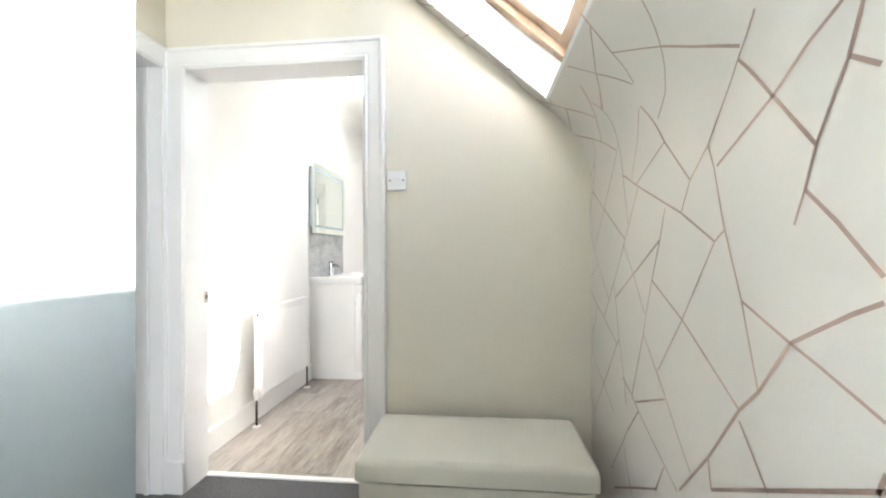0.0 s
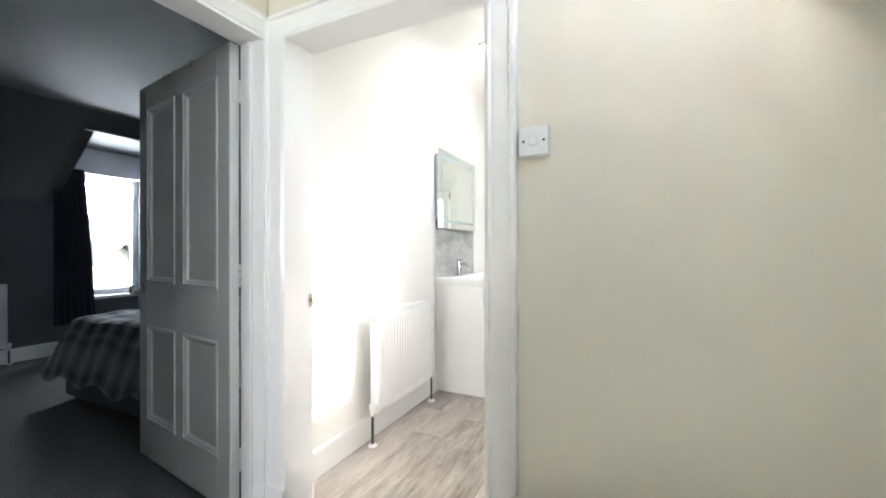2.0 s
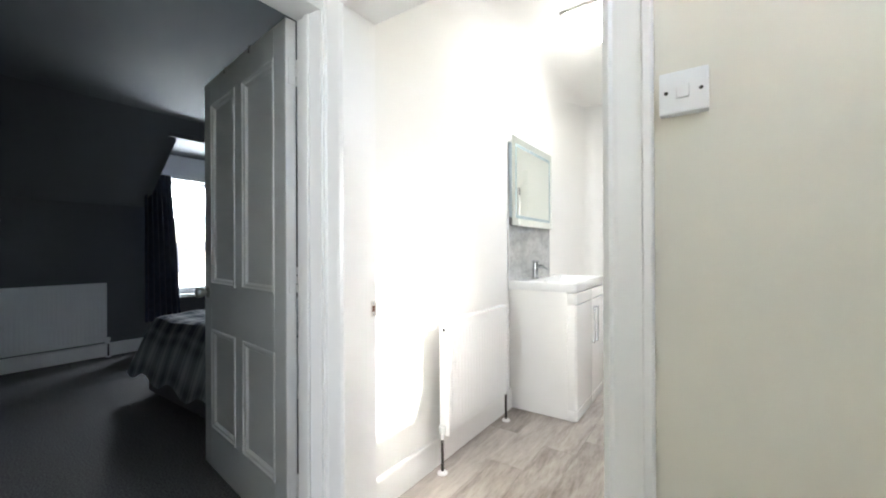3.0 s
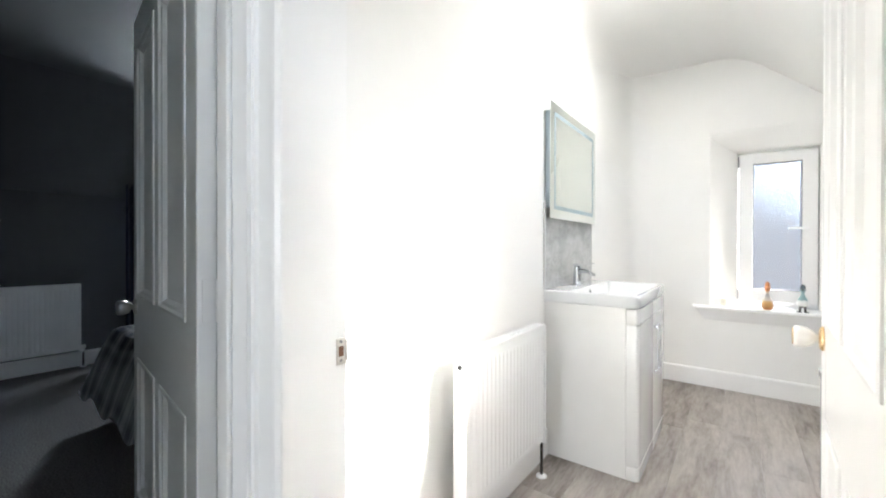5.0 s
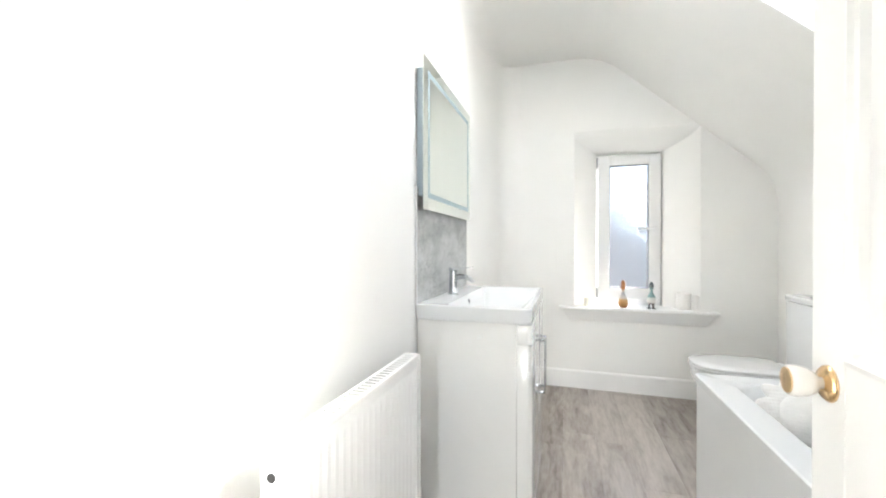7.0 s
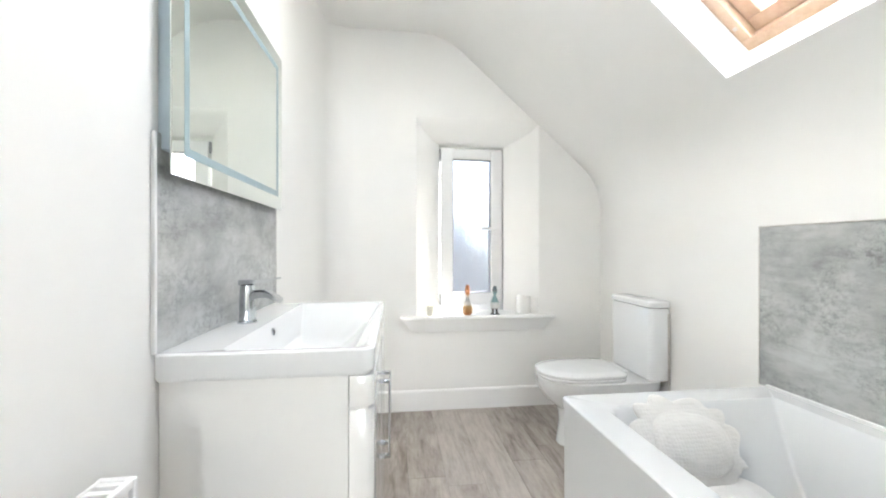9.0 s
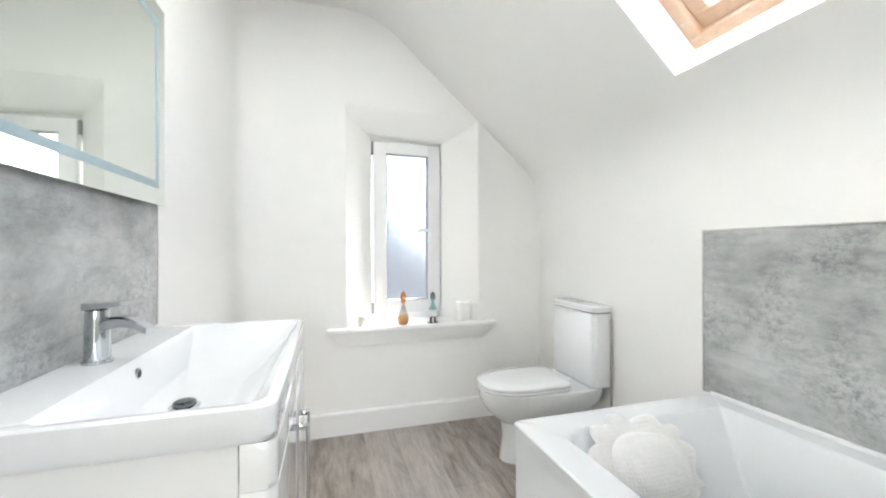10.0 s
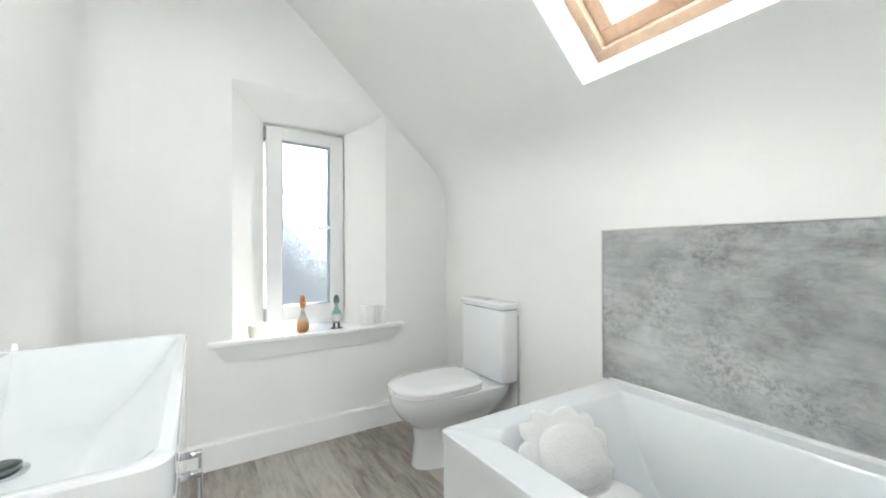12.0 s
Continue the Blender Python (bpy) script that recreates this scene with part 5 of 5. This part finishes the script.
part("seat", bm, M_CERAMIC, tl, smooth=True)
bm = fresh()
loft(bm, [oval(-0.203, 0.275, 0.182, 0.4175), oval(-0.208, 0.278, 0.186, 0.424), oval(-0.207, 0.278, 0.185, 0.434), oval(-0.19, 0.272, 0.172, 0.442), oval(-0.13, 0.24, 0.125, 0.446)])
part("lid", bm, M_CERAMIC, tl, smooth=True)
for s in (-1, 1):
    bm = fresh()
    lathe(bm, [(0.014, 0.0), (0.014, 0.035), (0.010, 0.040)], (0.295, cy + s * 0.075, 0.398), "z", 14)
    part("hinge", bm, M_CERAMIC, tl, smooth=True)
bm = fresh()
cr = []
for z, ins in ((0.40, 0.006), (0.408, 0.0), (0.80, -0.004), (0.808, 0.0)):
    cr.append([(x, y, z) for x, y in rounded(0.372 + ins, 0.486, 4.872 + ins, 5.268 - ins, (0.03, 0.012, 0.012, 0.03), 5)])
loft(bm, cr)
part("cistern", bm, M_CERAMIC, tl, smooth=True)
bm = fresh()
cr = []
for z, ins in ((0.812, 0.002), (0.816, -0.006), (0.840, -0.006), (0.848, 0.0), (0.851, 0.012)):
    cr.append([(x, y, z) for x, y in rounded(0.370 + ins, 0.486, 4.869 + ins, 5.271 - ins, (0.03, 0.012, 0.012, 0.03), 5)])
loft(bm, cr)
part("cistern_lid", bm, M_CERAMIC, tl, smooth=True)
bm = fresh()
lathe(bm, [(0.024, 0.0), (0.024, 0.004), (0.019, 0.007), (0.004, 0.007)], (0.43, cy, 0.8512), "z", 20)
part("flush_button", bm, M_CHROME, tl)
bm = fresh()
tube(bm, [(0.474, 4.866, 0.0), (0.474, 4.860, 0.25), (0.474, 4.860, 0.5), (0.474, 4.863, 0.78)], 0.006, 8)
part("supply_pipe", bm, M_STEEL, tl)

# bath
BAX, BAY, BAZ, BA0 = -0.397, 4.302, 0.575, 2.62
bt = thing("bathtub", (0.05, 3.45, 0), "white acrylic bathtub with a flat side panel along the wall", "bathtub")
bm = fresh()
rr = []
for z, ins in ((BAZ - 0.035, 0.0), (BAZ - 0.004, 0.0), (BAZ, 0.005)):
    rr.append([(x, y, z) for x, y in rounded(BAX + ins, BX - 0.003, BA0, BAY - ins, (0.006, 0.004, 0.004, 0.02), 6)])
ii = (BAX + 0.105, BX - 0.085, BA0 + 0.10, BAY - 0.110)
for z, a, b, c, rad in ((BAZ - 0.001, 0.0, 0.0, 0.0, 0.07), (BAZ - 0.012, 0.010, 0.010, 0.012, 0.08), (0.36, 0.045, 0.040, 0.11, 0.10), (0.22, 0.075, 0.065, 0.21, 0.11), (0.185, 0.12, 0.11, 0.27, 0.10)):
    rr.append([(x, y, z) for x, y in rounded(ii[0] + a, ii[1] - b, ii[2] + c * 0.5, ii[3] - c, (rad, rad, 0.012, rad), 6)])
loft(bm, rr, open_start=True)
part("tub", bm, M_ACRYLIC, bt, smooth=True)
bm = fresh()
box(bm, (BAX + 0.008, BA0, 0.0), (BAX + 0.022, BAY - 0.008, BAZ - 0.036), 0.002, 1)
part("side_panel", bm, M_ACRYLIC, bt)
bm = fresh()
box(bm, (BAX + 0.023, BAY - 0.022, 0.0), (BX - 0.004, BAY - 0.008, BAZ - 0.036), 0.002, 1)
part("end_panel", bm, M_ACRYLIC, bt)
bm = fresh()
box(bm, (BX - 0.018, BA0, BAZ - 0.002), (BX - 0.001, BAY - 0.01, BAZ + 0.012), 0.004, 2)
part("sealing_strip", bm, M_PVC, bt)

wp = thing("bath_wall_panel", (BX, 3.4, BAZ), "grey cement-effect wall panel above the bath", "wall panel")
bm = fresh()
box(bm, (BX - 0.007, N1 + 0.05, BAZ + 0.001), (BX + 0.001, 4.325, 1.232))
part("board", bm, M_CEMENT, wp)
bm = fresh()
box(bm, (BX - 0.010, 4.325, BAZ + 0.001), (BX, 4.330, 1.237), 0.001, 1)
box(bm, (BX - 0.010, N1 + 0.05, 1.232), (BX, 4.325, 1.237), 0.001, 1)
part("edge_trim", bm, M_STEEL, wp)

# bath pillow: scalloped cushion leaning on the tub's end, with a lower flap
pl = thing("bath_pillow", (0.02, 4.10, 0.40), "white quilted bath pillow with a scalloped edge in the tub", "bath pillow")
lean = pose(-0.040, 4.085, 0.478, 57, 0, 2) @ pose(0, 0, 0, 0, 0, -10)


def cushion(w, h, thick, scallop, n=72, m=12):
    q = fresh()
    rings_ = []
    for j in range(m + 1):
        f = j / m
        ring = []
        for k in range(n):
            a = 2 * math.pi * k / n
            c, s = math.cos(a), math.sin(a)
            px = math.copysign(abs(c) ** 0.75, c) * w
            py = math.copysign(abs(s) ** 0.75, s) * h
            r = max(math.cos(math.pi / 2 * f), 0.0) if f < 1 else 0.0
            sc = 1 + scallop * abs(math.sin(a * 5.5 + 0.3)) * (1 if s > -0.3 else 0.3) * r ** 3
            edge = f
            zz = thick * abs(math.sin(math.pi / 2 * edge)) ** 0.7
            pinch = -0.004 * math.exp(-((r - 0.82) / 0.06) ** 2)
            ring.append((px * r * sc, py * r * sc, zz + pinch))
        rings_.append(ring)
    vs = [[q.verts.new(p) for p in r_] for r_ in rings_[:-1]]
    for r0, r1 in zip(vs, vs[1:]):
        for k in range(n):
            j = (k + 1) % n
            q.faces.new((r0[k], r0[j], r1[j], r1[k]))
    tip = q.verts.new((0, 0, thick))
    for k in range(n):
        q.faces.new((vs[-1][k], vs[-1][(k + 1) % n], tip))
    q.faces.new(vs[0])
    return q


q = cushion(0.172, 0.132, 0.026, 0.20)
bmesh.ops.transform(q, matrix=lean, verts=q.verts)
part("scalloped_border", q, M_WAFFLE, pl, smooth=True)
q = cushion(0.138, 0.098, 0.045, 0.0)
bmesh.ops.transform(q, matrix=lean @ pose(0.004, -0.002, 0.010), verts=q.verts)
part("cushion", q, M_WAFFLE, pl, smooth=True)
q = cushion(0.165, 0.14, 0.035, 0.0)
bmesh.ops.transform(q, matrix=pose(0.03, 3.93, 0.315, 22, 0, 8), verts=q.verts)
part("neck_flap", q, M_WAFFLE, pl, smooth=True)

# ceiling lamp
la = thing("ceiling_lamp", (-0.96, 3.96, TOP), "square white flush ceiling lamp, lit", "ceiling lamp")
bm = fresh()
box(bm, (-1.165, 3.74, TOP - 0.022), (-0.745, 4.19, TOP), 0.003, 1)
part("rim", bm, M_STEEL, la)
bm = fresh()
rr = []
for z, ins in ((TOP - 0.022, 0.008), (TOP - 0.045, 0.012), (TOP - 0.068, 0.045), (TOP - 0.076, 0.11)):
    rr.append([(x, y, z) for x, y in rounded(-1.165 + ins, -0.745 - ins, 3.74 + ins, 4.19 - ins, (0.05,) * 4, 5)])
loft(bm, rr)
part("diffuser", bm, M_LAMP, la, smooth=True)

# ---- bedroom things ----
radiator("radiator", (KX, 2.0, 0), 1.15, 0.155, 0.795, 0.10, lambda u, d, z: (KX + d, 2.59 - u, z), "white panel radiator on the dark bedroom wall")

bw = thing("window_4", (KX - 0.1, 3.43, 0.6), "white casement window in the dormer", "window", kind="structure")
for a, b in (((3.06, 0.60), (3.12, 2.02)), ((3.74, 0.60), (3.80, 2.02)), ((3.12, 0.60), (3.74, 0.67)), ((3.12, 1.95), (3.74, 2.02))):
    win_bar("frame", (KX - 0.14, a[0], a[1]), (KX - 0.07, b[0], b[1]), bw)
bp_ = win_bar("pane", (KX - 0.11, 3.115, 0.665), (KX - 0.104, 3.745, 1.955), bw, M_GLASS, 0.0)
bp_.visible_shadow = False
win_bar("sill", (KX - 0.07, 3.02, 0.565), (KX + 0.08, 3.84, 0.60), bw, M_GLOSS)
win_bar("pelmet", (KX - 0.004, 2.985, 2.03), (KX + 0.03, 3.895, 2.295), bw, M_GLOSS)
win_bar("pelmet_rail", (KX - 0.003, 2.985, 2.0), (KX + 0.05, 3.895, 2.028), bw, M_GLOSS)


def curtain(name, y0, y1, gather, label):
    c = thing(name, (KX + 0.12, (y0 + y1) / 2, 0.25), label, "curtain", "curtains at the dormer")
    q = fresh()
    n = 48
    rings_ = []
    for z, f in ((2.02, 0.75), (1.6, 0.85), (1.1, 0.95), (0.65, 1.0), (0.33, 1.05)):
        row = []
        for k in range(n + 1):
            t = k / n
            y = y0 + (y1 - y0) * t
            if gather > 0:
                y = y0 + (y1 - y0) * (t * f)
            else:
                y = y1 - (y1 - y0) * ((1 - t) * f)
            row.append((KX + 0.145 + 0.022 * math.sin(t * 2 * math.pi * 6), y, z))
        back = [(x - 0.008, y, z2) for x, y, z2 in reversed(row)]
        rings_.append(row + back)
    loft(q, rings_)
    part("drape", q, M_CURTAIN, c, smooth=True)


curtain("curtain", 2.92, 3.26, 1, "navy pleated curtain beside the dormer window")
curtain("curtain", 3.70, 3.93, -1, "navy pleated curtain beside the dormer window")

bd = thing("bed", (-3.2, 3.1, 0), "double divan bed with a grey plaid duvet", "bed")
bm = fresh()
box(bm, (-4.02, 2.42, 0.03), (-2.05, 3.80, 0.36), 0.03, 3)
part("divan_base", bm, M_DIVAN, bd)
bm = fresh()
box(bm, (-4.02, 2.42, 0.36), (-2.05, 3.80, 0.56), 0.06, 4)
part("mattress", bm, M_PILLOW, bd)
bm = fresh()
nx, ny = 60, 44
x0, x1, y0, y1 = -4.12, -2.3, 2.31, 3.9
def duvet_z(x, y):
    dxe = min(x - x0, 9)
    dye = min(y - y0, y1 - y)
    e = min(dxe, dye)
    z = 0.625 + 0.02 * noise.noise(Vector((x * 3, y * 3, 0.3))) + 0.012 * noise.noise(Vector((x * 8, y * 8, 1.3)))
    if e < 0.16:
        k = 1 - e / 0.16
        z -= 0.42 * k ** 1.4 + 0.03 * k * math.sin((x + y) * 14)
    return z
gr = [[bm.verts.new((x0 + (x1 - x0) * i / nx, y0 + (y1 - y0) * j / ny, duvet_z(x0 + (x1 - x0) * i / nx, y0 + (y1 - y0) * j / ny))) for j in range(ny + 1)] for i in range(nx + 1)]
for i in range(nx):
    for j in range(ny):
        bm.faces.new((gr[i][j], gr[i + 1][j], gr[i + 1][j + 1], gr[i][j + 1]))
bmesh.ops.solidify(bm, geom=bm.faces[:], thickness=0.03)
part("duvet", bm, M_PLAID, bd, "grey plaid duvet", smooth=True)

# ---- floor planks ----
PW, PL = 0.187, 1.22
first = -0.785 - PW * 5
rng = random.Random(4)
row = 0
x = first
while x < BX:
    y = 4.80 - PL * (0.0 if row == 4 else rng.random()) - PL * 3
    xa, xb = max(x, LX), min(x + PW, BX + 0.05)
    while y < FY and xb > xa + 0.01:
        ya, yb = max(y, N1 + 0.02), min(y + PL, FY + 0.02)
        if yb - ya > 0.03:
            bm = fresh()
            g = 0.0003
            lo = [(xa + g, ya + g), (xb - g, ya + g), (xb - g, yb - g), (xa + g, yb - g)]
            c = 0.0008
            hi = [(xa + g + c, ya + g + c), (xb - g - c, ya + g + c), (xb - g - c, yb - g - c), (xa + g + c, yb - g - c)]
            loft(bm, [[(p, q_, -0.0055) for p, q_ in lo], [(p, q_, -0.0012) for p, q_ in lo], [(p, q_, 0.0) for p, q_ in hi]])
            part("plank", bm, M_PLANK, floor_bathroom)
        y += PL
    x += PW
    row += 1
